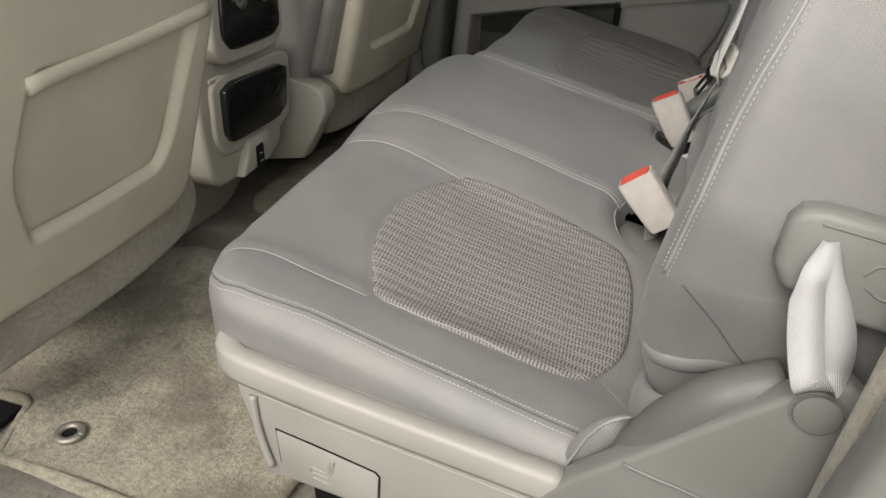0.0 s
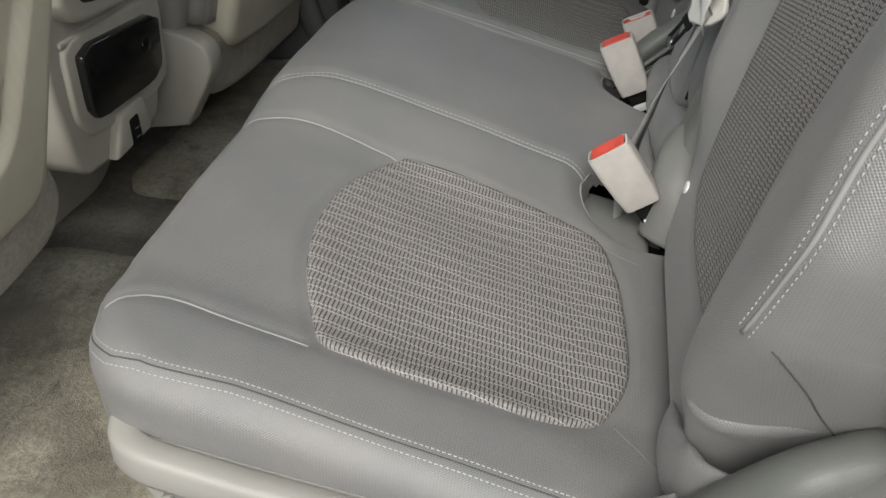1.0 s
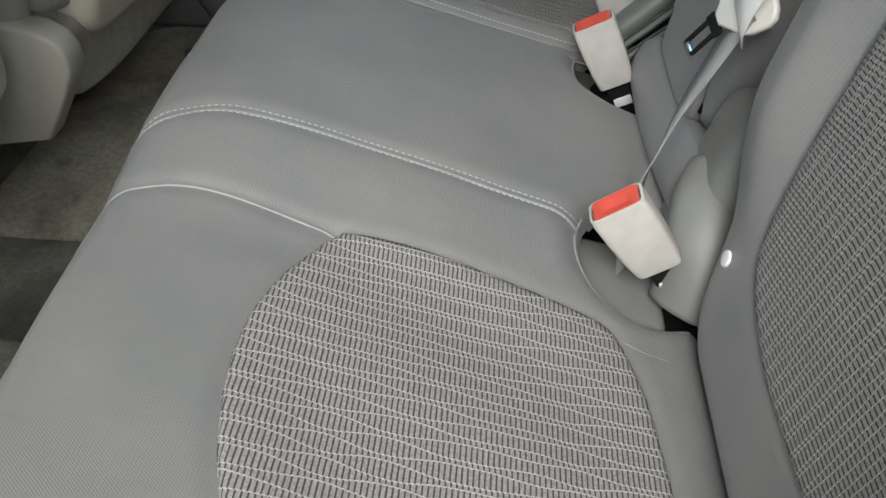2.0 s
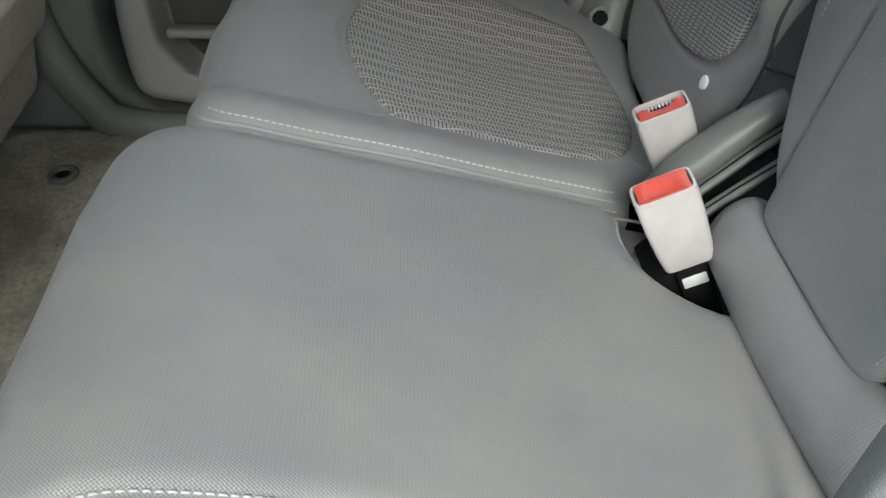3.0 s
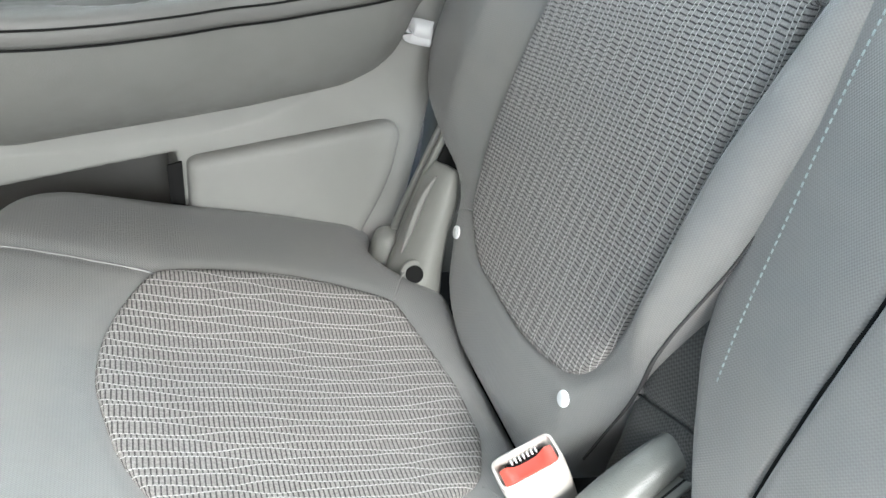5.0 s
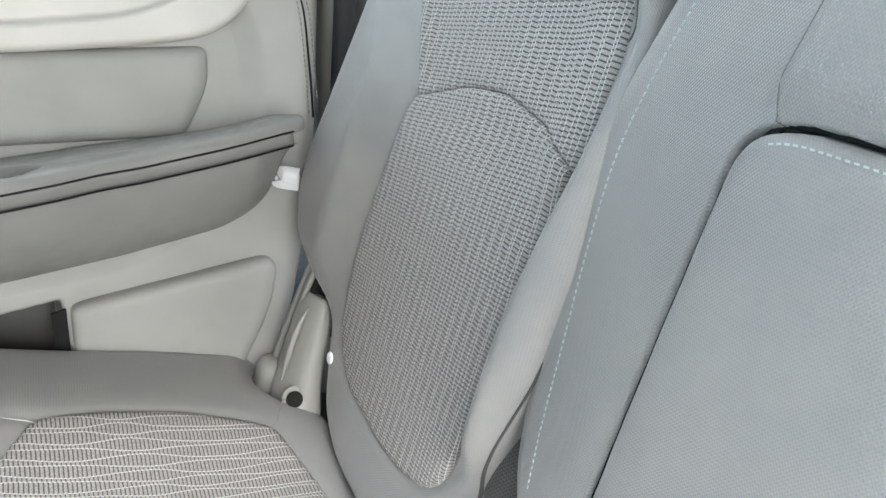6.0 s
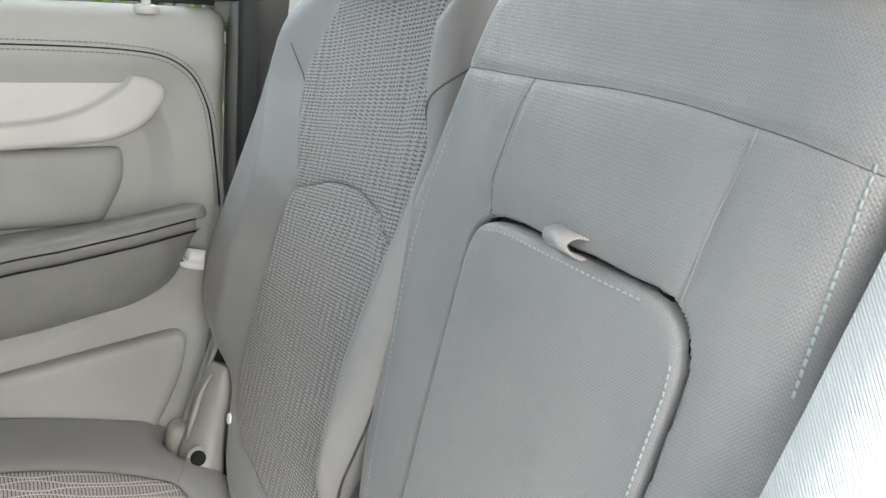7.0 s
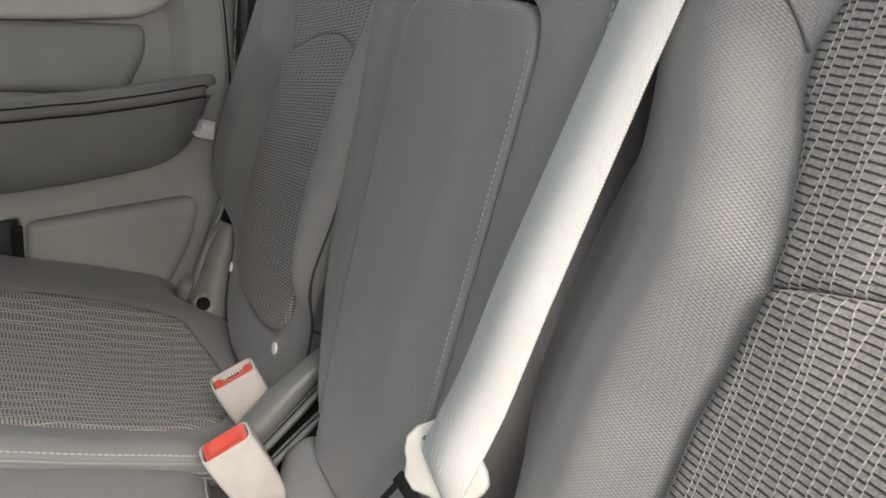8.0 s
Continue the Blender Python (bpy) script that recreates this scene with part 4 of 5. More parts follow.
def lever():
    m = Matrix.Translation((0.565, -0.066, 0.508)) @ Matrix.Rotation(radians(-6), 4, "X")
    face = [(-0.010, -0.028), (-0.002, -0.046), (0.05, -0.066), (0.1, -0.074), (0.112, -0.012), (0.1, 0.0), (0.054, 0.011), (0.018, 0.016), (0.002, 0.014), (-0.006, 0.004)]
    plate = part("release_plate", prism(face, 0.03, m @ XZ, 0.008, 3), SHIELD, wide_seat, "grey plastic release plate with moulded sign")
    part("slot", prism([(0.016, -0.028), (0.021, -0.014), (0.031, -0.013), (0.027, -0.026)], 0.004, m @ Matrix.Translation((0, -0.001, 0)) @ XZ, 0.001), BLACK, plate, "dark strap slot")
    for pts in ([(0.015, 0.006), (0.055, 0.0), (0.1, -0.010)], [(0.048, -0.026), (0.056, -0.018), (0.066, -0.019)], [(0.05, -0.034), (0.066, -0.042), (0.08, -0.022), (0.086, -0.024)]):
        sweep([tuple(m @ Vector((x, -0.0005, z))) for x, z in pts], ring(0.0009, 6), SHIELD, "moulded_line", plate, count=16)
    near, far = Vector((-0.0021, -0.0056, 0)), Vector((0.0021, 0.0056, 0))
    front = [(0.587, -0.068, 0.503), (0.583, -0.077, 0.483), (0.583, -0.076, 0.463), (0.587, -0.077, 0.441), (0.593, -0.079, 0.419), (0.600, -0.082, 0.401)]
    rear = [(0.607, -0.087, 0.402), (0.606, -0.086, 0.425), (0.600, -0.083, 0.452), (0.593, -0.078, 0.479), (0.589, -0.068, 0.503)]
    loop = [tuple(Vector(p) + near * k) for p, k in zip(front, (0.2, 0.8, 1, 1.3, 1.8, 2.2))] + [(0.6045, -0.0845, 0.3935)] + [tuple(Vector(p) + far * k) for p, k in zip(rear, (2.2, 1.8, 1.2, 0.6, 0.1))]
    ups = [(0.75, 0.2, 0.55), (0.85, 0.3, 0.35), (0.93, 0.35, 0.1), (0.93, 0.35, 0.0), (0.93, 0.35, 0.0), (0.93, 0.35, 0.0), (0.93, 0.35, 0.0), (0.93, 0.35, 0.0), (0.93, 0.35, 0.05), (0.93, 0.35, 0.1), (0.88, 0.3, 0.25), (0.75, 0.2, 0.55)]
    sweep(loop, [(-0.0006, -0.0128), (0.0006, -0.0128), (0.0006, 0.0128), (-0.0006, 0.0128)], LOOP, "strap_loop", wide_seat, "white webbing pull loop", up=ups, count=80, uv=True, taper=(0.35, 0.7, 0.95, 1, 1, 1, 1, 1, 0.95, 0.8, 0.5, 0.3))


lever()


def hinges():
    # covers between the backrests
    sec = [(0.026 * math.cos(a), 0.019 * math.sin(a)) for a in np.linspace(0, 2 * math.pi, 16, endpoint=False)]
    knuckle = [(0.020 * math.cos(a), 0.0165 * math.sin(a)) for a in np.linspace(0, 2 * math.pi, 18, endpoint=False)]
    sweep([(0.424, 0.870, 0.256), (0.439, 0.872, 0.270), (0.462, 0.876, 0.291), (0.486, 0.880, 0.313), (0.513, 0.883, 0.335), (0.536, 0.884, 0.351), (0.56, 0.884, 0.368)], knuckle, KNUCKLE, "hinge_cover", narrow_seat, "smooth grey plastic hinge cover", count=36, taper=(0.75, 0.98, 1.0, 0.95, 0.85, 0.75, 0.7))
    # black filler box added as the shade in the gaps between the rails
    part("rail_gap_shade", box((0.16, 0.07, 0.05), pose(0.49, 0.842, 0.235, 0, -50, 0), 0.003), BLACK, narrow_seat)
    for path, wide in (([(0.43, 0.850, 0.246), (0.458, 0.855, 0.270), (0.487, 0.861, 0.294), (0.515, 0.866, 0.318), (0.55, 0.869, 0.345)], 0.0062), ([(0.44, 0.830, 0.246), (0.47, 0.835, 0.270), (0.494, 0.839, 0.289), (0.513, 0.841, 0.304), (0.543, 0.844, 0.328)], 0.0055)):
        rail = sweep(path, [(-wide, -0.006), (wide, -0.006), (wide, 0.0005), (wide - 0.0015, 0.002), (-wide + 0.0015, 0.002), (-wide, 0.0005)], KNUCKLE, "hinge_rail", narrow_seat, "grey plastic hinge rail", up=(-0.55, -0.35, 0.75), count=24)
        sweep(path, [(-0.0008, 0.0005), (0.0008, 0.0005), (0.0008, 0.0026), (-0.0008, 0.0026)], BLACK, "rail_groove", rail, "dark groove along the rail", up=(-0.55, -0.35, 0.75), count=24)
    part("hinge_cover", box((0.12, 0.11, 0.24), pose(0.54, 0.52, 0.25, 0, 14, 0), 0.03, 5), SHIELD, wide_seat, "smooth grey plastic hinge cover")
    for y0, y1, x1 in ((0.41, 0.53, 0.47), (0.745, 0.86, 0.432)):
        part("recess_floor", box((x1 - 0.375, y1 - y0, 0.05), pose((x1 + 0.375) / 2, (y0 + y1) / 2, 0.168, 0, 12, 0), 0.012, 3), SHIELD, wide_seat, "grey plastic at the foot of the buckle recess")
    # domed recliner cover behind the nearest buckle
    dome = [(0.487, 0.435, 0.19), (0.5, 0.452, 0.232), (0.504, 0.48, 0.266), (0.507, 0.506, 0.286), (0.512, 0.53, 0.297)]
    sweep(dome, [(0.042 * math.cos(a), 0.030 * math.sin(a)) for a in np.linspace(0, 2 * math.pi, 24, endpoint=False)], SHIELD, "recliner_dome", wide_seat, "smooth light grey plastic recliner dome", count=30, taper=(0.9, 1.05, 1.05, 0.95, 0.7))
    # outer hinge beside the far door
    sec2 = [(0.034 * math.copysign(abs(math.cos(a)) ** 0.6, math.cos(a)), 0.017 * math.copysign(abs(math.sin(a)) ** 0.7, math.sin(a))) for a in np.linspace(0, 2 * math.pi, 20, endpoint=False)]
    arm = sweep([(0.462, 1.297, 0.195), (0.469, 1.302, 0.235), (0.478, 1.307, 0.272), (0.487, 1.311, 0.305), (0.497, 1.316, 0.336), (0.506, 1.32, 0.356)], sec2, HINGE_GREY, "outer_hinge", narrow_seat, "grey plastic hinge cover with bolt hole", up=(-1, -0.35, 0.3), count=36, taper=(1.25, 1.2, 1.04, 0.94, 0.9, 0.82, 0.55))
    hole = look((0.458, 1.272, 0.244), (0.19, 0.583, 0.737)) @ pose(0, 0, 0, 180)
    part("bolt_boss", disc(0.0175, 0.012, hole @ Matrix.Translation((0, 0, -0.0125)), 0.005), HINGE_GREY, arm, "raised boss round the bolt hole")
    part("bolt_hole", disc(0.0105, 0.006, hole @ Matrix.Translation((0, 0, -0.004)), 0.001), BLACK, arm, "dark round bolt hole")
    sweep([(0.447, 1.292, 0.262), (0.458, 1.296, 0.295), (0.472, 1.302, 0.33), (0.488, 1.308, 0.352)], ring(0.0042, 8), HINGE_GREY, "moulded_rib", arm, "moulded rib of the hinge cover", count=20, taper=(0.2, 1.0, 1.0, 0.3))
    for path, sec_, mat, name, tag in (
        ([(0.468, 1.335, 0.215), (0.486, 1.336, 0.28), (0.507, 1.334, 0.345), (0.532, 1.33, 0.415)], (0.0022, 0.016), BLACK, "slide_slot", "dark slot of the slide"),
        ([(0.458, 1.346, 0.215), (0.474, 1.346, 0.275), (0.497, 1.344, 0.345), (0.523, 1.338, 0.42)], (0.0035, 0.010), HINGE_GREY, "slide_rail", "grey metal slide rail"),
        ([(0.476, 1.352, 0.245), (0.492, 1.351, 0.30), (0.512, 1.348, 0.36), (0.532, 1.344, 0.43)], (0.0015, 0.006), BLACK, "rail_groove", "dark groove of the rail"),
        ([(0.449, 1.366, 0.2), (0.466, 1.366, 0.26), (0.490, 1.362, 0.33), (0.518, 1.356, 0.41), (0.53, 1.352, 0.45)], (0.003, 0.008), HINGE_GREY, "hinge_plate", "grey metal hinge plate"),
    ):
        w, h = sec_
        sweep(path, [(-w, -h), (w, -h), (w, h), (-w, h)], mat, name, narrow_seat, tag, up=(-1, -0.3, 0.3), count=18)
    part("hinge_foot", box((0.040, 0.046, 0.080), pose(0.447, 1.360, 0.212, 0, 14, 0), 0.018, 5), HINGE_GREY, narrow_seat, "rounded grey plastic hinge foot")
    sweep([(0.5, 1.396, 0.490), (0.480, 1.40, 0.4935), (0.475, 1.402, 0.491), (0.4745, 1.402, 0.487), (0.480, 1.401, 0.484), (0.5, 1.396, 0.481)], [(-0.0009, -0.010), (0.0009, -0.010), (0.0009, 0.010), (-0.0009, 0.010)], LOOP, "pull_strap", narrow_seat, "white webbing pull tab", up=(0.3, 0.25, 1), count=24)
    # black block added as the shade under and behind the cushions
    slab("seat_shade_block", (0.40, -0.02, 0.0), (0.80, 1.38, 0.16), BLACK, "black block added as the shade under and behind the rear seat")


hinges()


def headrest(seat, y):
    o = BACK.at(y, 0.655, -0.005)
    bm = box((0.10, 0.26, 0.17), None, 0.045, 6, taper=(0.8, 0.85))
    bm.transform(Matrix.Translation(tuple(o)) @ Matrix.Rotation(radians(12), 4, "Y"))
    part("headrest", bm, CLOTH, seat, "padded cloth headrest")
    for d in (-0.06, 0.06):
        p = BACK.at(np.array([y + d, y + d]), np.array([0.56, 0.63]), np.array([-0.03, -0.02]))
        sweep(p, ring(0.006, 8), STEEL, "headrest_post", seat, count=4, up=(1, 0, 0))


headrest(narrow_seat, 1.135)
headrest(wide_seat, 0.215)


# ------------------------------------------------------------ belts
def buckle(tag, slot):
    """Local x across the face, z up, y away from the face; the origin is the face's upper left corner."""
    root = thing("belt_buckle", tag, "seat belt buckle", "rear belt buckles")
    w, h, t = 0.052, 0.078, 0.029
    bm = bmesh.new()
    rows = []
    for z, s, y0 in ((0.0, 1.0, 0.0), (-0.006, 1.03, -0.001), (-0.03, 1.02, -0.002), (-0.06, 0.96, 0.0), (-0.077, 0.88, 0.002), (-0.08, 0.84, 0.004)):
        loop = []
        for i in range(28):
            a = 2 * math.pi * i / 28
            c, q = math.cos(a), math.sin(a)
            x = math.copysign(abs(c) ** 0.28, c) * w / 2 * s
            y = math.copysign(abs(q) ** 0.35, q) * (t / 2 - y0 * 0.5)
            loop.append(bm.verts.new((w / 2 + x, t / 2 + y, z)))
        rows.append(loop)
    inner = [bm.verts.new((w / 2 + (v.co.x - w / 2) * 0.92, t / 2 + (v.co.y - t / 2) * 0.88, 0.0006)) for v in rows[0]]
    floor_ = [bm.verts.new((w / 2 + (v.co.x - w / 2) * 0.91, t / 2 + (v.co.y - t / 2) * 0.86, -0.012)) for v in rows[0]]
    for a, b in [(floor_, inner), (inner, rows[0])] + list(zip(rows, rows[1:])):
        for i in range(28):
            bm.faces.new((a[i], a[(i + 1) % 28], b[(i + 1) % 28], b[i]))
    bm.faces.new(rows[-1])
    bm.faces.new(floor_[::-1])
    bmesh.ops.recalc_face_normals(bm, faces=list(bm.faces))
    part("housing", bm, BUCKLE, root, "light grey plastic buckle housing")
    # press button: a bar with a dished middle
    bm = bmesh.new()
    n = 15
    grid = []
    for i in range(n):
        u = i / (n - 1)
        dish = 1 - min(1, abs(u - 0.5) / 0.34) ** 4 if abs(u - 0.5) < 0.34 else 0.0
        row = []
        for k in range(5):
            v = k / 4
            x = 0.0042 + u * (w - 0.0084)
            y = 0.0026 + v * 0.0145 if slot else 0.0262 - v * 0.0235
            z = 0.0004 + 0.0012 * (1 - (2 * u - 1) ** 6) - dish * (0.006 * v if slot else 0.005 * max(0, 1 - abs(v - 0.65) / 0.3))
            row.append(bm.verts.new((x, y, z)))
        grid.append(row)
    for i in range(n - 1):
        for k in range(4):
            bm.faces.new((grid[i][k], grid[i + 1][k], grid[i + 1][k + 1], grid[i][k + 1]))
    bot = [[bm.verts.new((v.co.x, v.co.y, -0.009)) for v in (r[0], r[-1])] for r in grid]
    for i in range(n - 1):
        bm.faces.new((grid[i][0], bot[i][0], bot[i + 1][0], grid[i + 1][0]))
        bm.faces.new((grid[i][4], grid[i + 1][4], bot[i + 1][1], bot[i][1]))
    bmesh.ops.recalc_face_normals(bm, faces=list(bm.faces))
    part("press_button", bm, RED, root, "red press button")
    if slot:
        part("latch_slot", box((0.034, 0.006, 0.004), pose(w / 2, 0.0205, -0.008), 0.0008), BLACK, root, "dark latch slot")
    for i in range(7 if slot else 0):
        part("slot_rib", box((0.0016, 0.004, 0.004), pose(w / 2 - 0.0105 + 0.0035 * i, 0.0228, -0.0055), 0.0004, 1), TAG, root)
    part("stalk", box((0.03, 0.006, 0.10), pose(w / 2, t / 2, -0.126), 0.002), BLACK, root, "black belt stalk")
    part("tag", box((0.023, 0.008, 0.011), pose(w / 2, t / 2 - 0.0015, -0.106), 0.001), TAG, root, "white sewn tag")
    return root


def buckle_pose(left, back_, lean):
    """left: the upper left end of the far top rim; lean: degrees by which the top is raised to the rear."""
    return Matrix.Translation(left) @ Matrix.Rotation(radians(-lean), 4, "Y") @ Matrix.Rotation(radians(back_), 4, "X") @ Matrix.Translation((0, -0.029, 0))


first = buckle("pale grey belt buckle with red button, beside the stitched seam", False)
first.matrix_world = buckle_pose((0.380, 0.453, 0.297), 3, 37) @ Matrix.Diagonal((1, 1, 1.1, 1))
second = copy_thing(first, buckle_pose((0.378, 0.811, 0.308), 2, 27.5) @ Matrix.Diagonal((1, 1, 1.04, 1)))
tagged(second, "pale grey belt buckle with red button, at the cushion split")
third = buckle("pale grey belt buckle turned round, its slot showing", True)
third.matrix_world = buckle_pose((0.410, 0.939, 0.307), 2, 26)


def seat_belt():
    root = thing("seat_belt", "light grey webbing seat belt with plastic tongue, hanging beside backrest", "seat belt")
    strap = [(-0.024, -0.0007), (0.024, -0.0007), (0.024, 0.0007), (-0.024, 0.0007)]
    up_path = [(0.4905, 0.524, 0.445), (0.4835, 0.513, 0.468), (0.4985, 0.5015, 0.53), (0.513, 0.493, 0.601), (0.543, 0.489, 0.701), (0.574, 0.486, 0.801), (0.598, 0.484, 0.881), (0.634, 0.48, 0.966), (0.9, 0.46, 1.2)]
    sweep(up_path, strap, BELT, "webbing", root, "light grey ribbed webbing", up=[(-0.9, -0.2, 0.3), (-0.93, -0.1, 0.29)] + [(-0.955, 0.0, 0.295)] * 5 + [(-0.9, 0.0, 0.4), (-0.75, -0.1, 0.6)], count=60, uv=True)
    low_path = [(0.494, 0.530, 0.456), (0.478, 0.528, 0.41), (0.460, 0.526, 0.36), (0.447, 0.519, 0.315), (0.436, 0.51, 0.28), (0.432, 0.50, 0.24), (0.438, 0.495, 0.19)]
    # lower run of the same belt, its shade put into the colour
    sweep(low_path, strap, SHADED_LAP, "lap_webbing", root, "lap webbing, the belt's own webbing darkened for shade", up=[(-0.95, 0.0, 0.25), (-0.93, 0.1, 0.25), (-0.9, 0.2, 0.25), (-0.88, 0.3, 0.2), (-0.85, 0.4, 0.1), (-0.83, 0.5, 0), (-0.83, 0.55, 0)], count=40, uv=True)
    o = (0.4895, 0.5365, 0.463)
    m = Matrix(((0.426, 0.316, -0.848, o[0]), (-0.905, 0.149, -0.399, o[1]), (0.0, 0.937, 0.349, o[2]), (0, 0, 0, 1)))
    out = [(-0.0225, -0.006), (-0.0245, 0.004), (-0.019, 0.014), (-0.008, 0.023), (0.012, 0.024), (0.031, 0.017), (0.041, 0.009), (0.046, 0.001), (0.043, -0.007), (0.031, -0.019), (0.021, -0.0235), (0.006, -0.0255), (-0.006, -0.0275), (-0.0165, -0.022), (-0.0185, -0.011)]
    tongue = part("tongue", prism(out, 0.008, m @ Matrix.Translation((0, 0, -0.004)), 0.0032, 3), TONGUE, root, "pale plastic belt tongue")
    part("strap_slot", box((0.044, 0.0035, 0.0016), m @ pose(0.010, 0.0008, 0.0038, 0, 0, -25), 0.0005), SHIELD, tongue, "shaded strap slot")
    for x in (-0.006, 0.003):
        part("slot_tooth", box((0.005, 0.0035, 0.0022), m @ pose(x, -0.001 - 0.466 * (x - 0.010), 0.0042, 0, 0, -25), 0.0008), TONGUE, tongue)
    tip = m @ Matrix.Translation((-0.005, -0.013, 0)) @ Matrix.Rotation(radians(-25), 4, "Z")
    for x in (-0.0085, 0.0085):
        part("blade_side", box((0.0045, 0.034, 0.0034), tip @ pose(x * 0.85, -0.033, 0), 0.0012), BLACK, tongue, "black coated side of the latch blade")
    part("blade_foot", box((0.023, 0.010, 0.0034), tip @ pose(0, -0.018, 0), 0.0012), BLACK, tongue)
    part("blade", box((0.019, 0.008, 0.0024), tip @ pose(0, -0.05, 0), 0.001), STEEL, tongue, "bright steel tip of the latch blade")


seat_belt()


# ------------------------------------------------------------ front seats and console
FRONT_BACK = Frame((-0.29, 0, 0.25), (0, 1, 0), (0.287, 0, 0.958), (0.958, 0, -0.287))


def front_seat(name, off, label, flip):
    root = thing(name, label, "car seat", "front seats")
    f = FRONT_BACK
    Y = (lambda y: off - y) if flip else (lambda y: off + y)
    shell_shape = polygon([(Y(-0.12), -0.068), (Y(-0.085), 0.3), (Y(-0.045), 0.56), (Y(0.32), 0.56), (Y(0.365), 0.3), (Y(0.353), 0.03), (Y(0.348), -0.03), (Y(0.31), -0.062), (Y(0.2), -0.07)], 0.016)
    pocket = polygon([(Y(0.010), 0.038), (Y(-0.015), 0.133), (Y(-0.004), 0.206), (Y(0.018), 0.275), (Y(0.316), 0.275), (Y(0.276), 0.08), (Y(0.25), 0.044)], 0.010)
    lo, hi = sorted((Y(-0.1), Y(0.4)))
    h = lambda y, b: 0.006 * bulge(np.abs(y - Y(0.15)), 0.3, 0.0, 9, 10) * (np.abs(y - Y(0.15)) < 0.3) + 0 * b - 0.014 * bulge(pocket(y, b), 0.0, 0.008, 9, 10)
    cover("seatback_shell", shell_shape, (lo, hi, -0.06, 0.6), h, f, SHELL, root, "olive-grey plastic seatback shell", r=0.022, deep=0.07, cell=0.005)
    pad = polygon([(Y(0.016), 0.045), (Y(-0.007), 0.133), (Y(0.004), 0.206), (Y(0.023), 0.262), (Y(0.305), 0.262), (Y(0.268), 0.083), (Y(0.246), 0.051)], 0.010)
    cover("map_pocket", pad, (lo, hi, 0.03, 0.3), lambda y, b: 0.004 * np.sin(9 * y + 4 * b) - 0.0105 + 0.0 * y, f, SHELL, root, "olive-grey plastic map pocket panel", r=0.004, deep=0.008, cell=0.008)
    bar = [tuple(f.at(Y(y), b, 0.004)) for y, b in ((0.008, 0.259), (0.08, 0.265), (0.2, 0.272), (0.326, 0.281))]
    sweep(bar, [(0.011 * math.cos(a), 0.008 * math.sin(a)) for a in np.linspace(0, 2 * math.pi, 14, endpoint=False)], SHELL, "pocket_bar", root, "rounded pocket edge bar", up=tuple(f.h), count=20)
    low = polygon([(Y(-0.11), -0.03), (Y(0.375), -0.02), (Y(0.40), -0.09), (Y(0.37), -0.145), (Y(0.25), -0.172), (Y(-0.10), -0.166)], 0.02)
    cover("carpet_skirt", low, (lo, hi, -0.19, 0.0), lambda y, b: -0.014 - 0.10 * (b + 0.06), f, SEAT_CARPET, root, "beige carpet skirt below the shell", r=0.02, deep=0.07, cell=0.008)
    side = [tuple(f.at(Y(0.35), b, -0.06)) for b in (0.0, 0.2, 0.4, 0.56)]
    sweep(side, [(0.045 * math.cos(a), 0.028 * math.sin(a)) for a in np.linspace(0, 2 * math.pi, 18, endpoint=False)], SIDE_CLOTH, "side_bolster", root, "grey cloth side bolster", up=tuple(f.h), count=24, uv=True)
    side2 = [tuple(f.at(Y(-0.055), b, -0.06)) for b in (0.0, 0.2, 0.4, 0.56)]
    sweep(side2, [(0.045 * math.cos(a), 0.028 * math.sin(a)) for a in np.linspace(0, 2 * math.pi, 18, endpoint=False)], SIDE_CLOTH, "side_bolster", root, "grey cloth side bolster", up=tuple(f.h), count=24, uv=True)
    if flip:
        part("seat_side", box((0.46, 0.06, 0.40), pose(-0.565, Y(0.40), 0.36, 0, 16, 0), 0.03, 4), SIDE_CLOTH, root, "grey cloth seat side")
        part("side_shield", prism([(-0.36, 0.085), (-0.318, 0.155), (-0.295, 0.2), (-0.296, 0.225), (-0.305, 0.243), (-0.33, 0.257), (-0.38, 0.266), (-0.75, 0.27), (-0.75, 0.07), (-0.455, 0.068)], 0.05, xz(0.795), 0.006, 3), CONSOLE, root, "beige plastic seat side shield")
        for d in (-0.004, 0.004):
            stitches("stitching", [np.array([f.at(Y(0.379 + d), b, -0.0370) for b in np.linspace(-0.01, 0.5, 60)])], THREAD, root, "pale stitching row", normal=(1, 0, 0))
    yl, yh = sorted((Y(-0.05), Y(0.35)))
    part("front_cushion", box((0.46, yh - yl, 0.14), pose(-0.62, (yl + yh) / 2, 0.24), 0.04, 4), SIDE_CLOTH, root, "grey cloth front seat cushion")
    part("seat_base", box((0.40, yh - yl - 0.08, 0.16), pose(-0.74, (yl + yh) / 2, 0.085), 0.01), BLACK, root, "dark seat base on rails")
    return root


front_seat("driver_seat", 0.0, "front seat back with olive-grey shell and map pocket", False)
front_seat("passenger_seat", 1.235, "front seat back with grey cloth sides and plastic shell", True)


def rounded(outline, times=2):
    """Cuts the corners of an outline until they read as round."""
    p = np.array(outline, float)
    for _ in range(times):
        q = np.roll(p, -1, 0)
        p = np.stack([0.87 * p + 0.13 * q, 0.13 * p + 0.87 * q], 1).reshape(-1, 2)
    return [tuple(v) for v in p]


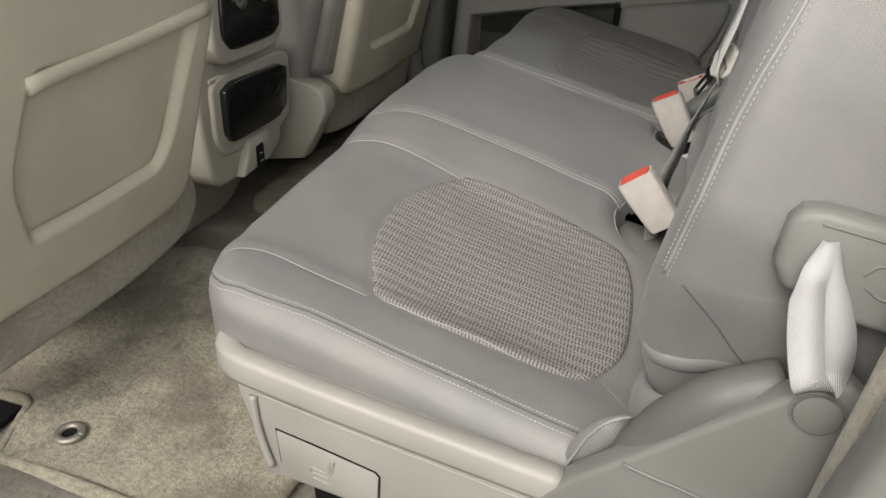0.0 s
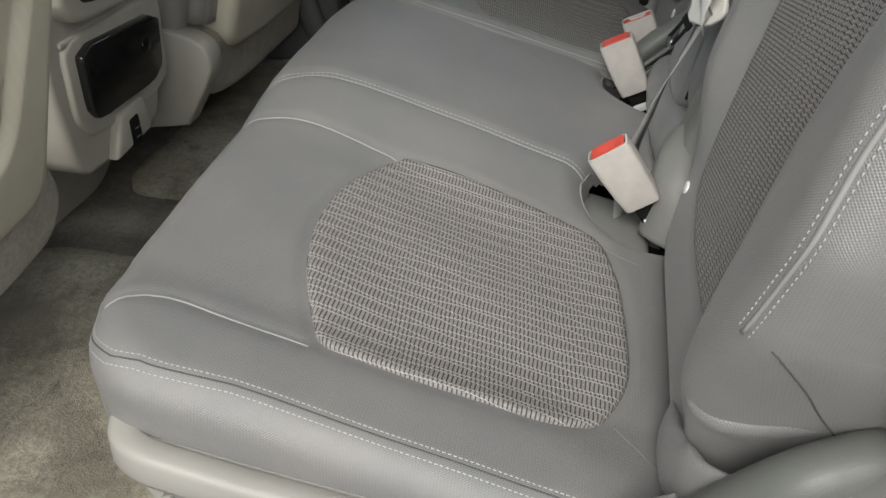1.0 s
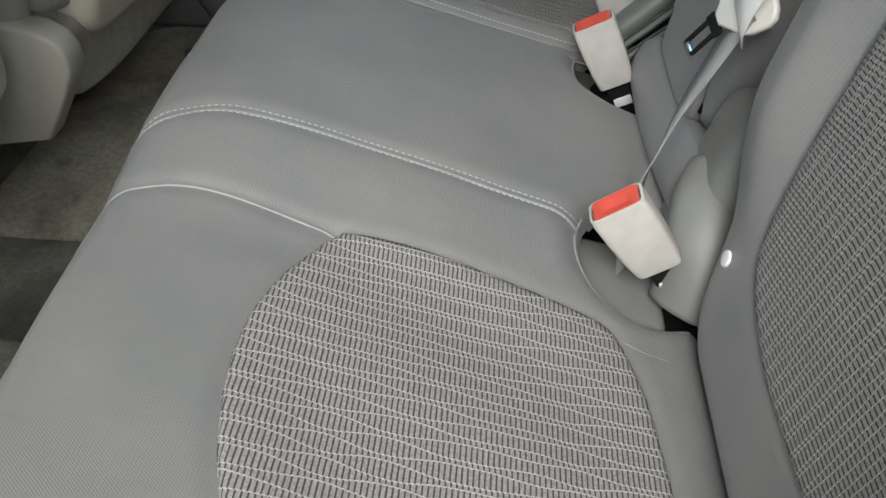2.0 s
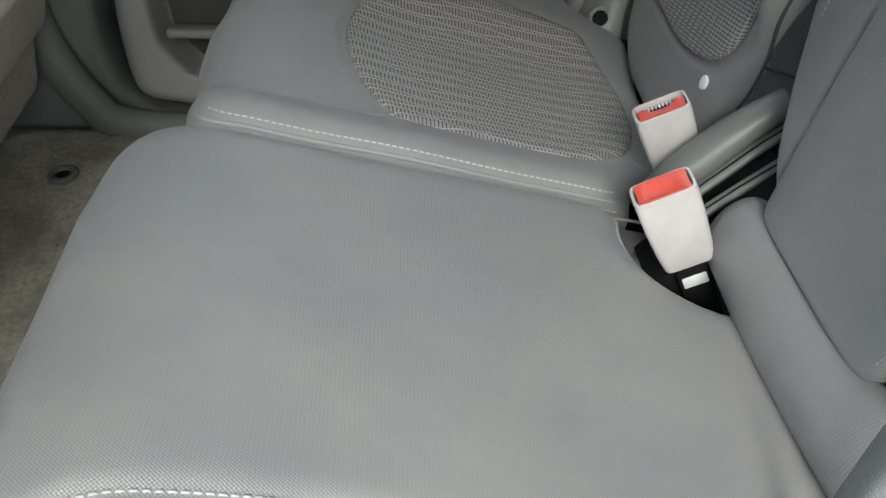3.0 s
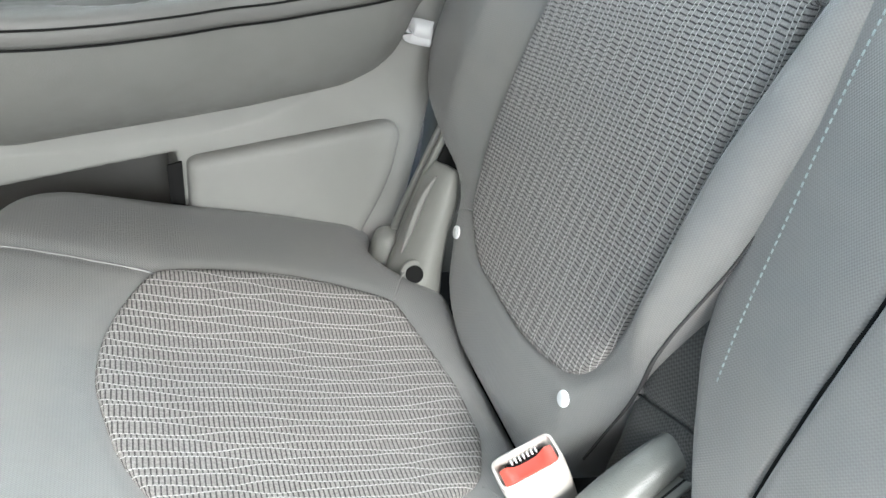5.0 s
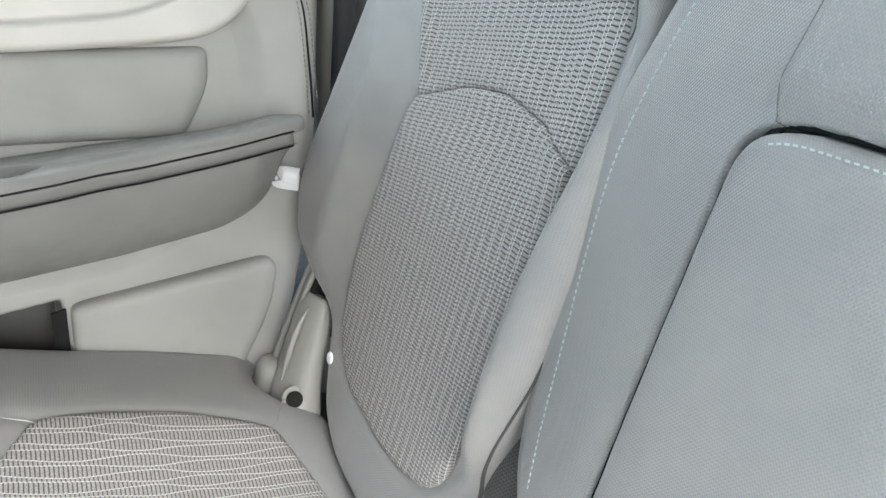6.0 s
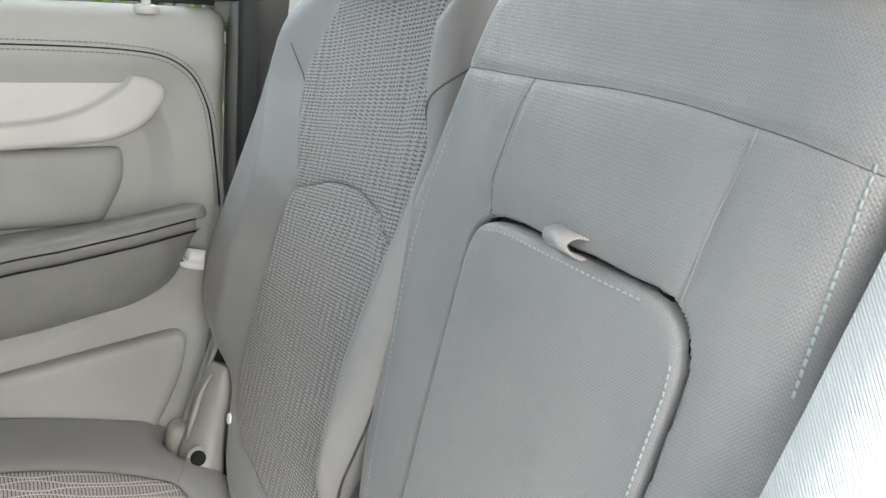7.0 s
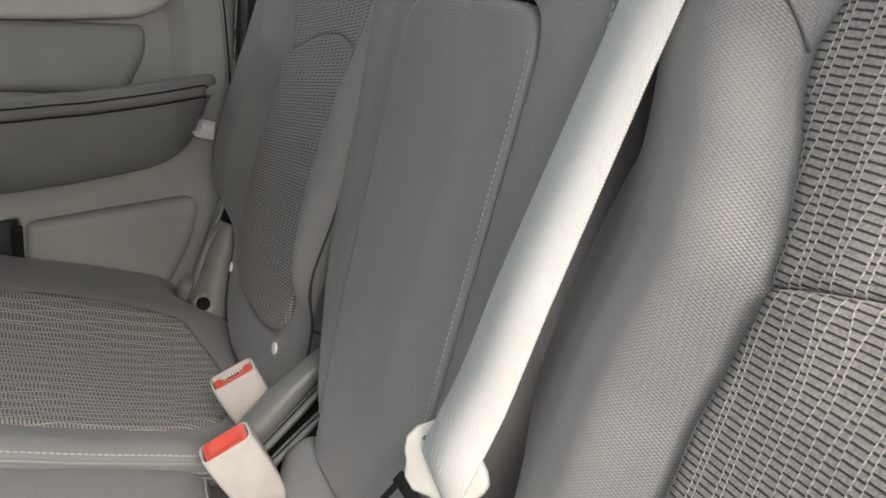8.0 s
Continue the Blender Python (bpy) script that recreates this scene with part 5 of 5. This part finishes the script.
def console():
    root = thing("centre_console", "beige plastic centre console end with dark storage bins", "console")
    body = [(0.47, 0.14), (0.455, 0.30), (0.47, 0.40), (0.53, 0.43), (0.70, 0.42), (0.73, 0.36), (0.74, 0.25), (0.70, 0.14)]
    yz = lambda x: Matrix(((0, 0, 1, x), (1, 0, 0, 0), (0, 1, 0, 0), (0, 0, 0, 1)))
    part("body", prism(rounded(body), 0.6, yz(-0.955), 0.012, 4), CONSOLE, root, "beige plastic console body")
    part("foot_panel", prism(rounded([(0.50, -0.01), (0.50, 0.17), (0.68, 0.17), (0.82, 0.20), (0.83, 0.09), (0.70, -0.01)]), 0.40, yz(-0.90), 0.01), CONSOLE, root, "beige plastic console foot")
    part("outlet_mount", prism([(0.54, 0.145), (0.575, 0.21), (0.64, 0.215), (0.65, 0.155)], 0.05, yz(-0.387), 0.006), CONSOLE, root)
    part("storage_bin", prism(rounded([(0.516, 0.336), (0.511, 0.245), (0.526, 0.224), (0.68, 0.223), (0.716, 0.242), (0.728, 0.326)], 1), 0.03, yz(-0.365), 0.004, 3), DARK, root, "dark glossy storage drawer")
    part("bin_surround", prism(rounded([(0.493, 0.35), (0.486, 0.235), (0.515, 0.197), (0.69, 0.19), (0.745, 0.212), (0.76, 0.335), (0.72, 0.35)]), 0.03, yz(-0.378), 0.007, 4), CONSOLE, root, "beige surround of the storage drawer")
    part("bin_pull", disc(0.012, 0.004, yz(-0.337) @ Matrix.Translation((0.675, 0.288, 0)), 0.002), DARK, root, "round drawer pull")
    part("bin_shelf", box((0.10, 0.22, 0.010), pose(-0.40, 0.605, 0.348, 0, 4, 0), 0.004), CONSOLE, root)
    part("shelf_recess", box((0.06, 0.17, 0.03), pose(-0.385, 0.60, 0.365), 0.004), BLACK, root, "dark shelf recess")
    part("upper_bin", prism(rounded([(0.515, 0.52), (0.505, 0.425), (0.53, 0.395), (0.66, 0.392), (0.69, 0.41), (0.69, 0.52)]), 0.03, yz(-0.345), 0.008, 3), DARK, root, "dark glossy control panel")
    part("panel_split", box((0.004, 0.165, 0.003), pose(-0.3148, 0.6, 0.43), 0.001), BLACK, root)
    part("upper_bezel", prism(rounded([(0.49, 0.53), (0.480, 0.41), (0.51, 0.372), (0.67, 0.368), (0.71, 0.395), (0.71, 0.53)]), 0.05, yz(-0.372), 0.010, 4), CONSOLE, root, "beige bezel round the control panel")
    for y in (0.56, 0.63):
        part("knob", disc(0.016, 0.014, yz(-0.32) @ Matrix.Translation((y, 0.478, 0)), 0.003), STEEL, root, "chrome rimmed knob")
    socket = part("power_socket", prism([(0.586, 0.147), (0.588, 0.194), (0.614, 0.196), (0.614, 0.149)], 0.012, yz(-0.346), 0.004, 3), BLACK, root, "black power socket with cover")
    for z in (0.162, 0.177):
        part("socket_mark", box((0.002, 0.012, 0.0022), pose(-0.3335, 0.6, z), 0.0004, 1), STEEL, socket)


console()


# ------------------------------------------------------------ floor things
EYELET = plain("dull_metal", (0.34, 0.325, 0.285), 0.5, 0.7)


def floor_mat():
    root = thing("floor_mat", "worn beige carpet floor mat with dark stains", "floor mat")
    outer = polygon([(-0.56, -0.10), (-0.56, 0.40), (-0.45, 0.48), (-0.33, 0.485), (0.07, 0.42), (0.07, -0.04), (0.0, -0.10)], 0.02)
    # the corner is cut out round the anchor plate
    shape = lambda x, y: smin(outer(x, y), -smin(0.003 - y, -((x + 0.368) * 0.92 + (y - 0.003) * 0.39), 0.008), 0.01)
    cover("carpet_sheet", shape, (-0.58, 0.09, -0.12, 0.5), lambda x, y: 0.009 + 0.004 * np.sin(14 * x + 3) * np.sin(11 * y) + 0.0022 * np.sin(31 * x + 17 * y) + 0.0016 * np.sin(53 * y - 24 * x + 1) + 0.006 * np.exp(-(((y - 0.44) / 0.03) ** 2)), FLAT, MAT, root, r=0.006, deep=0.012, cell=0.006)
    g = (-0.262, -0.028)
    sweep([(g[0] + 0.016 * math.cos(a), g[1] + 0.016 * math.sin(a), 0.0125) for a in np.linspace(0, 2 * math.pi, 24)], [(0.006 * math.cos(a), 0.0045 * math.sin(a)) for a in np.linspace(0, 2 * math.pi, 10, endpoint=False)], EYELET, "grommet", root, "dull metal eyelet", count=48)
    part("eyelet_hole", disc(0.0125, 0.001, pose(g[0], g[1], 0.0108), 0), BLACK, root, "dark eyelet hole")
    sweep([(-0.425, 0.006, 0.012), (-0.372, 0.004, 0.012), (-0.352, -0.03, 0.012), (-0.325, -0.088, 0.012), (-0.31, -0.094, 0.012), (-0.2, -0.094, 0.012), (-0.02, -0.094, 0.012), (0.055, -0.045, 0.012)], [(0.006 * math.cos(a), 0.0028 * math.sin(a)) for a in np.linspace(0, 2 * math.pi, 8, endpoint=False)], MAT, "bound_edge", root, "bound mat edge", count=60)
    anchor = thing("mat_anchor", "dark plastic mat anchor plate on the carpet", "anchor plate")
    part("plate", box((0.10, 0.07, 0.012), pose(-0.43, -0.035, -0.004), 0.004), BLACK, anchor)


floor_mat()


def far_mat():
    root = thing("floor_mat", "beige carpet floor mat in the far footwell", "floor mat")
    shape = polygon([(-0.46, 0.72), (-0.43, 0.685), (0.05, 0.69), (0.05, 1.36), (-0.40, 1.36), (-0.46, 1.30)], 0.02)
    cover("carpet_sheet", shape, (-0.48, 0.07, 0.66, 1.38), lambda x, y: 0.008 + 0.004 * np.sin(12 * x + 1) * np.sin(9 * y), FLAT, MAT, root, r=0.008, deep=0.02, cell=0.014)
    g = (-0.301, 1.228)
    sweep([(g[0] + 0.016 * math.cos(a), g[1] + 0.016 * math.sin(a), 0.0145) for a in np.linspace(0, 2 * math.pi, 24)], [(0.006 * math.cos(a), 0.0045 * math.sin(a)) for a in np.linspace(0, 2 * math.pi, 10, endpoint=False)], GREY_PLASTIC, "grommet", root, "dull dark eyelet", count=48)
    part("eyelet_hole", disc(0.0125, 0.001, pose(g[0], g[1], 0.0135), 0), BLACK, root, "dark eyelet hole")


far_mat()


def sill():
    root = thing("door_sill", "worn carpeted sill and grey trim at the open door", "sill trim", kind="structure")
    part("carpet_edge", prism([(0.606, 0.30), (0.625, 0.47), (0.70, 0.80), (0.80, 0.80), (0.74, 0.10), (0.58, 0.05)], 0.03, xz(-0.15), 0.008), SEAT_CARPET, root, "beige carpet strip")
    part("jamb_trim", prism([(0.585, 0.20), (0.604, 0.375), (0.62, 0.45), (0.69, 0.85), (0.85, 0.85), (0.80, 0.0), (0.58, 0.0)], 0.05, xz(-0.215), 0.012, 3), SHIELD, root, "grey plastic jamb trim")
    part("step_plate", box((1.5, 0.06, 0.05), pose(-0.2, -0.21, -0.032), 0.01), SHIELD, root, "grey plastic sill plate")


sill()


# ------------------------------------------------------------ far door
DOORWAY = Frame((0, 1.42, 0.35), (1, 0, 0), (0, 0.168, 0.986), (0, -0.986, 0.168))


def far_door():
    root = tagged(thing("door_1", "grey and beige plastic rear door trim, closed", "car door"), kind="structure")
    f = DOORWAY
    shape = polygon([(-0.225, -0.30), (-0.13, -0.322), (0.42, -0.322), (0.52, 0.0), (0.555, 0.25), (0.56, 0.482), (-0.22, 0.482), (-0.235, -0.05), (-0.25, -0.2)], 0.03)
    panel = polygon([(-0.3, 0.06), (-0.3, 0.34), (0.3, 0.38), (0.44, 0.38), (0.475, 0.33), (0.48, 0.20), (0.45, 0.1), (0.3, 0.02), (0.0, -0.0)], 0.03)
    well = polygon([(-0.18, -0.062), (-0.185, -0.16), (-0.175, -0.215), (-0.135, -0.262), (0.0, -0.275), (0.21, -0.27), (0.213, -0.002), (0.0, -0.031)], 0.006)
    h = lambda a, b: 0.0 * a - 0.012 * np.clip(panel(a, b) / 0.03, 0, 1) + 0.016 * bulge(b, 0.36, 0.42, 0.52, 0.7) - 0.08 * bulge(well(a, b), -0.002, 0.012, 9, 10)
    cover("door_skin", shape, (-0.26, 0.6, -0.36, 0.5), h, f, DOOR_HARD, root, "grey moulded plastic door skin", r=0.025, deep=0.06, cell=0.0032)
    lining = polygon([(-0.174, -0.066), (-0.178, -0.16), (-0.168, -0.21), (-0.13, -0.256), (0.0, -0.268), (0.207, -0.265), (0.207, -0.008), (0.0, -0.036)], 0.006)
    # dark lining, coloured darker still for the shade inside the pocket
    cover("door_well", lining, (-0.19, 0.22, -0.29, 0.0), lambda a, b: -0.074 + 0 * a, f, SHADED_POCKET, root, "dark moulded door pocket, its shade put into the colour", r=0.006, deep=0.01, cell=0.008)
    part("pocket_ledge", box((0.36, 0.035, 0.014), pose(0.02, 1.40, 0.155, -9.6), 0.005, 3), DOOR_SOFT, root, "grey pocket ledge")
    # pull bezel: pale insert with a rim below and behind
    bez = polygon([(-0.3, 0.285), (-0.3, 0.395), (0.40, 0.395), (0.462, 0.382), (0.472, 0.366), (0.455, 0.332), (0.41, 0.302), (0.3, 0.289)], 0.014)
    inner = polygon([(-0.4, 0.312), (0.25, 0.316), (0.34, 0.328), (0.395, 0.352), (0.428, 0.38), (0.43, 0.5), (-0.4, 0.5)], 0.01)
    bezel = cover("pull_bezel", bez, (-0.23, 0.5, 0.27, 0.41), lambda a, b: 0.017 - 0.014 * bulge(inner(a, b), 0.0, 0.006, 9, 10), f, BEZEL, root, "pale beige door pull bezel", r=0.008, deep=0.035, cell=0.003)
    # darker thread draws the shade along the bezel's inner step
    thread("moulded_line", laid([(-0.2, 0.313), (0.1, 0.314), (0.25, 0.317), (0.34, 0.329), (0.395, 0.353), (0.425, 0.38)], lambda a, b: 0.0135 + 0 * a, f, 40), SHIELD, bezel, radius=0.0012)
    low = polygon([(-0.3, 0.19), (-0.3, 0.285), (0.408, 0.292), (0.41, 0.25), (0.375, 0.185)], 0.012)
    cover("door_insert", low, (-0.23, 0.45, 0.16, 0.3), lambda a, b: 0.004 + 0 * a, f, DOOR_SOFT, root, "grey soft vinyl door insert", r=0.012, deep=0.03, cell=0.008)
    # armrest: padded top with a switch cup, a rolled band below it and a bulging body
    lip = line_of([(-0.3, 1.288), (0.1, 1.29), (0.17, 1.294), (0.22, 1.306), (0.27, 1.321), (0.33, 1.328), (0.42, 1.332), (0.5, 1.34)])
    under = line_of([(-0.3, 0.53), (0.12, 0.533), (0.18, 0.536), (0.234, 0.538), (0.316, 0.543), (0.4, 0.555), (0.469, 0.567), (0.5, 0.571)])
    pad_inside = lambda x, y: smin(smin(y - lip(x), 0.496 - x, 0.02), smin(1.46 - y, x + 0.25, 0.01), 0.01)
    cup = lambda x, y: 1 - np.hypot((x - 0.17) / 0.048, (y - 1.337) / 0.030)
    rest = cover("door_armrest", pad_inside, (-0.25, 0.5, 1.22, 1.46), lambda x, y: under(x) + 0.013 - (0.2 + 0.09 * bulge(x, 0.25, 0.45, 9, 10)) * np.maximum(0, y - lip(x) - 0.02) - 0.016 * bulge(cup(x, y), 0.0, 0.3, 9, 10), FLAT, ARMREST, root, "dark grey padded door armrest with oval switch cup", r=0.012, deep=0.015, cell=0.004)
    xs = np.linspace(-0.22, 0.478, 60)
    sweep([(x, float(lip(x)) + 0.007, float(under(x)) - 0.0085) for x in xs], [(-0.004, -0.0085), (0.003, -0.0085), (0.0048, -0.004), (0.0048, 0.004), (0.003, 0.0085), (-0.004, 0.0085)], ARMREST, "rolled_band", rest, count=90)
    for d in (0.0, -0.0175):
        sweep([(x, float(lip(x)) + (-0.0004 if d == 0.0 else 0.0012), float(under(x)) + d) for x in xs], ring(0.0012, 6), BLACK, "rolled_seam", rest, count=90)
    base_z = line_of([(-0.06, 0.52), (-0.045, 0.45), (-0.009, 0.385), (0.019, 0.371), (0.051, 0.367), (0.125, 0.377), (0.29, 0.396), (0.403, 0.417), (0.443, 0.436), (0.473, 0.463), (0.488, 0.52)])
    u, v = np.meshgrid(np.linspace(-0.06, 0.488, 90), np.linspace(0, 1, 24), indexing="ij")
    low_z, top_z, top_y = base_z(u), under(u) - 0.016, lip(u) + 0.0045
    end = np.clip((0.488 - u) / 0.05, 0, 1) ** 0.5 * np.clip((u + 0.06) / 0.03, 0, 1) ** 0.5
    body_z = low_z + (top_z - low_z) * v
    body_y = 1.432 - (1.432 - top_y) * (0.35 + 0.65 * np.maximum(end, v)) * np.clip(v, 0, 1) ** 0.55
    at = np.stack([u, body_y, body_z], -1).reshape(-1, 3)
    cells = [(k * 24 + q, k * 24 + 24 + q, k * 24 + 25 + q, k * 24 + 1 + q) for k in range(89) for q in range(23)]
    mesh_object("armrest_body", at, cells, ARM_BODY, root, "dark grey moulded armrest body", np.stack([u.ravel(), body_z.ravel()], 1))
    # map pocket below
    flap = polygon([(0.215, -0.2), (0.222, -0.004), (0.30, 0.006), (0.46, 0.028), (0.475, 0.012), (0.46, -0.06), (0.42, -0.13), (0.38, -0.2)], 0.012)
    cover("pocket_panel", flap, (0.18, 0.5, -0.24, 0.05), lambda a, b: 0.022 + 0 * a, f, DOOR_HARD, root, "light grey pocket panel", r=0.012, deep=0.04, cell=0.007)
    part("pocket_gap", prism([(0.200, -0.2), (0.200, -0.016), (0.217, -0.012), (0.213, -0.2)], 0.006, Matrix(((1, 0, 0, 0), (0, 0.168, -0.986, 1.42), (0, 0.986, 0.168, 0.35), (0, 0, 0, 1))), 0.001), BLACK, root, "dark opening beside the pocket panel")
    # rows of stitching along the top and down the rear edge
    for o in (0.0, 0.012):
        line = [(-0.22, 0.418 + o), (0.2, 0.418 + o), (0.42, 0.414 + o), (0.49 + o * 0.6, 0.395 + o * 0.8), (0.52 + o, 0.35), (0.528 + o, 0.27), (0.53 + o, 0.2)]
        p = laid(line, h, f, 120, 0.0015)
        stitches("stitching", [p], ARMREST, root, "grey stitched seam", normal=(0, -1, 0))
    thread("seam", laid([(-0.22, 0.424), (0.2, 0.424), (0.42, 0.42), (0.494, 0.4), (0.526, 0.35), (0.534, 0.27), (0.536, 0.2)], h, f, 80, 0.0), BLACK, root, radius=0.0016)
    lock = f.at(0.452, 0.468, 0.012)
    base = part("lock_ferrule", disc(0.016, 0.012, Matrix.Translation(tuple(lock)), 0.004), BEZEL, root, "round lock ferrule")
    part("lock_pin", disc(0.006, 0.05, Matrix.Translation(tuple(lock)), 0.002), BEZEL, base, "lock pin")
    win = tagged(thing("window_1", "clear glass side window of the far door", "window"), kind="structure")
    glass = part("pane", box((1.0, 0.005, 0.46), pose(0.02, 1.53, 1.05, 4), 0), GLASS, win)
    glass.visible_shadow = False
    part("window_frame", box((1.2, 0.05, 0.05), pose(0.0, 1.53, 1.29), 0.01), PILLAR, win)
    part("window_frame", box((0.07, 0.06, 0.5), pose(0.58, 1.525, 1.05, 4), 0.015), PILLAR, win)
    part("window_corner", box((0.12, 0.03, 0.05), pose(0.56, 1.5, 0.86), 0.012, 3), RUBBER, win)
    part("window_seal", box((1.1, 0.02, 0.016), pose(0.0, 1.522, 0.835), 0.004), RUBBER, win)


glass_nodes = Nodes("glass", 0.02)
glass_nodes.colour((0.95, 0.97, 0.96))
glass_nodes.p.inputs["Transmission Weight"].default_value = 1.0
glass_nodes.p.inputs["IOR"].default_value = 1.1
GLASS = glass_nodes.mat
far_door()


def pillar():
    root = tagged(thing("pillar_1", "grey plastic pillar trim behind the far door", "pillar trim"), kind="structure")
    part("pillar_trim", prism([(0.53, -0.05), (0.57, 0.85), (0.61, 1.28), (0.95, 1.28), (0.9, -0.05)], 0.05, xz(1.49), 0.015, 3), PILLAR, root, "grey plastic pillar cover")
    part("door_seal", prism([(0.556, 0.2), (0.575, 0.85), (0.60, 1.28), (0.62, 1.28), (0.60, 0.85), (0.578, 0.2)], 0.03, xz(1.455), 0.006), RUBBER, root, "black rubber door seal")
    part("belt_strip", box((0.05, 0.004, 0.7), pose(0.67, 1.45, 0.9, 0, 6, 0), 0.001), BELT, root, "pale belt webbing on the pillar")


pillar()


def front_pillar():
    root = tagged(thing("pillar_2", "dark grey moulded pillar foot ahead of the far door", "pillar trim"), kind="structure")
    part("pillar_foot", prism([(-0.60, -0.02), (-0.60, 0.5), (-0.36, 0.9), (-0.235, 0.9), (-0.25, 0.3), (-0.262, 0.15), (-0.25, 0.07), (-0.2, 0.02), (-0.10, -0.0), (0.5, -0.01), (0.5, -0.03)], 0.10, xz(1.385), 0.02, 4), PILLAR, root, "dark grey moulded pillar trim")
    sweep([(-0.36, 1.375, 0.6), (-0.345, 1.372, 0.3), (-0.335, 1.368, 0.16), (-0.29, 1.36, 0.06), (-0.22, 1.355, 0.015), (0.1, 1.352, 0.0)], [(0.03 * math.cos(a), 0.022 * math.sin(a)) for a in np.linspace(0, 2 * math.pi, 16, endpoint=False)], PILLAR, "pillar_roll", root, "rounded sill moulding", up=(0, -1, 0), count=50)
    slab("door_gap_seal", (-0.4, 1.475, -0.06), (-0.05, 1.5, 0.85), RUBBER, "black rubber seal behind the door edge")
    slab("wall_front_far", (-1.4, 1.42, -0.06), (-0.35, 1.5, 0.8), PILLAR, "dark grey trim of the front door")


front_pillar()


# ------------------------------------------------------------ outside
def outside():
    n = Nodes("asphalt", 0.9)
    w = n.place()
    n.colour(n.mix(n.span(n.noise(w, 60, 4), 0.3, 0.7), (0.04, 0.04, 0.042), (0.075, 0.073, 0.07)))
    ground_mat = n.bump(n.noise(w, 200, 3), 0.004).mat
    slab("ground", (-60, -60, -0.6), (60, 60, -0.5), ground_mat, "grey asphalt ground round the car")
    leaf = plain("leaf", (0.07, 0.12, 0.03), 0.6)
    hedge = tagged(new("hedge"), "dense green leafy hedge beyond the car", "hedge", kind="stuff")
    rng = np.random.default_rng(4)
    verts, faces = [], []
    for _ in range(5200):
        c = np.array([rng.uniform(-6, 4), rng.uniform(6.5, 8), rng.uniform(-0.5, 2.6) + rng.normal(0, 0.15)])
        a, b = rng.normal(size=3), rng.normal(size=3)
        a /= np.linalg.norm(a)
        b = np.cross(a, b)
        b /= np.linalg.norm(b)
        s = rng.uniform(0.06, 0.13)
        i = len(verts)
        verts += [c - a * s, c + b * s * 0.5, c + a * s, c - b * s * 0.5]
        faces.append((i, i + 1, i + 2, i + 3))
    mesh_object("leaves", verts, faces, leaf, hedge)


outside()
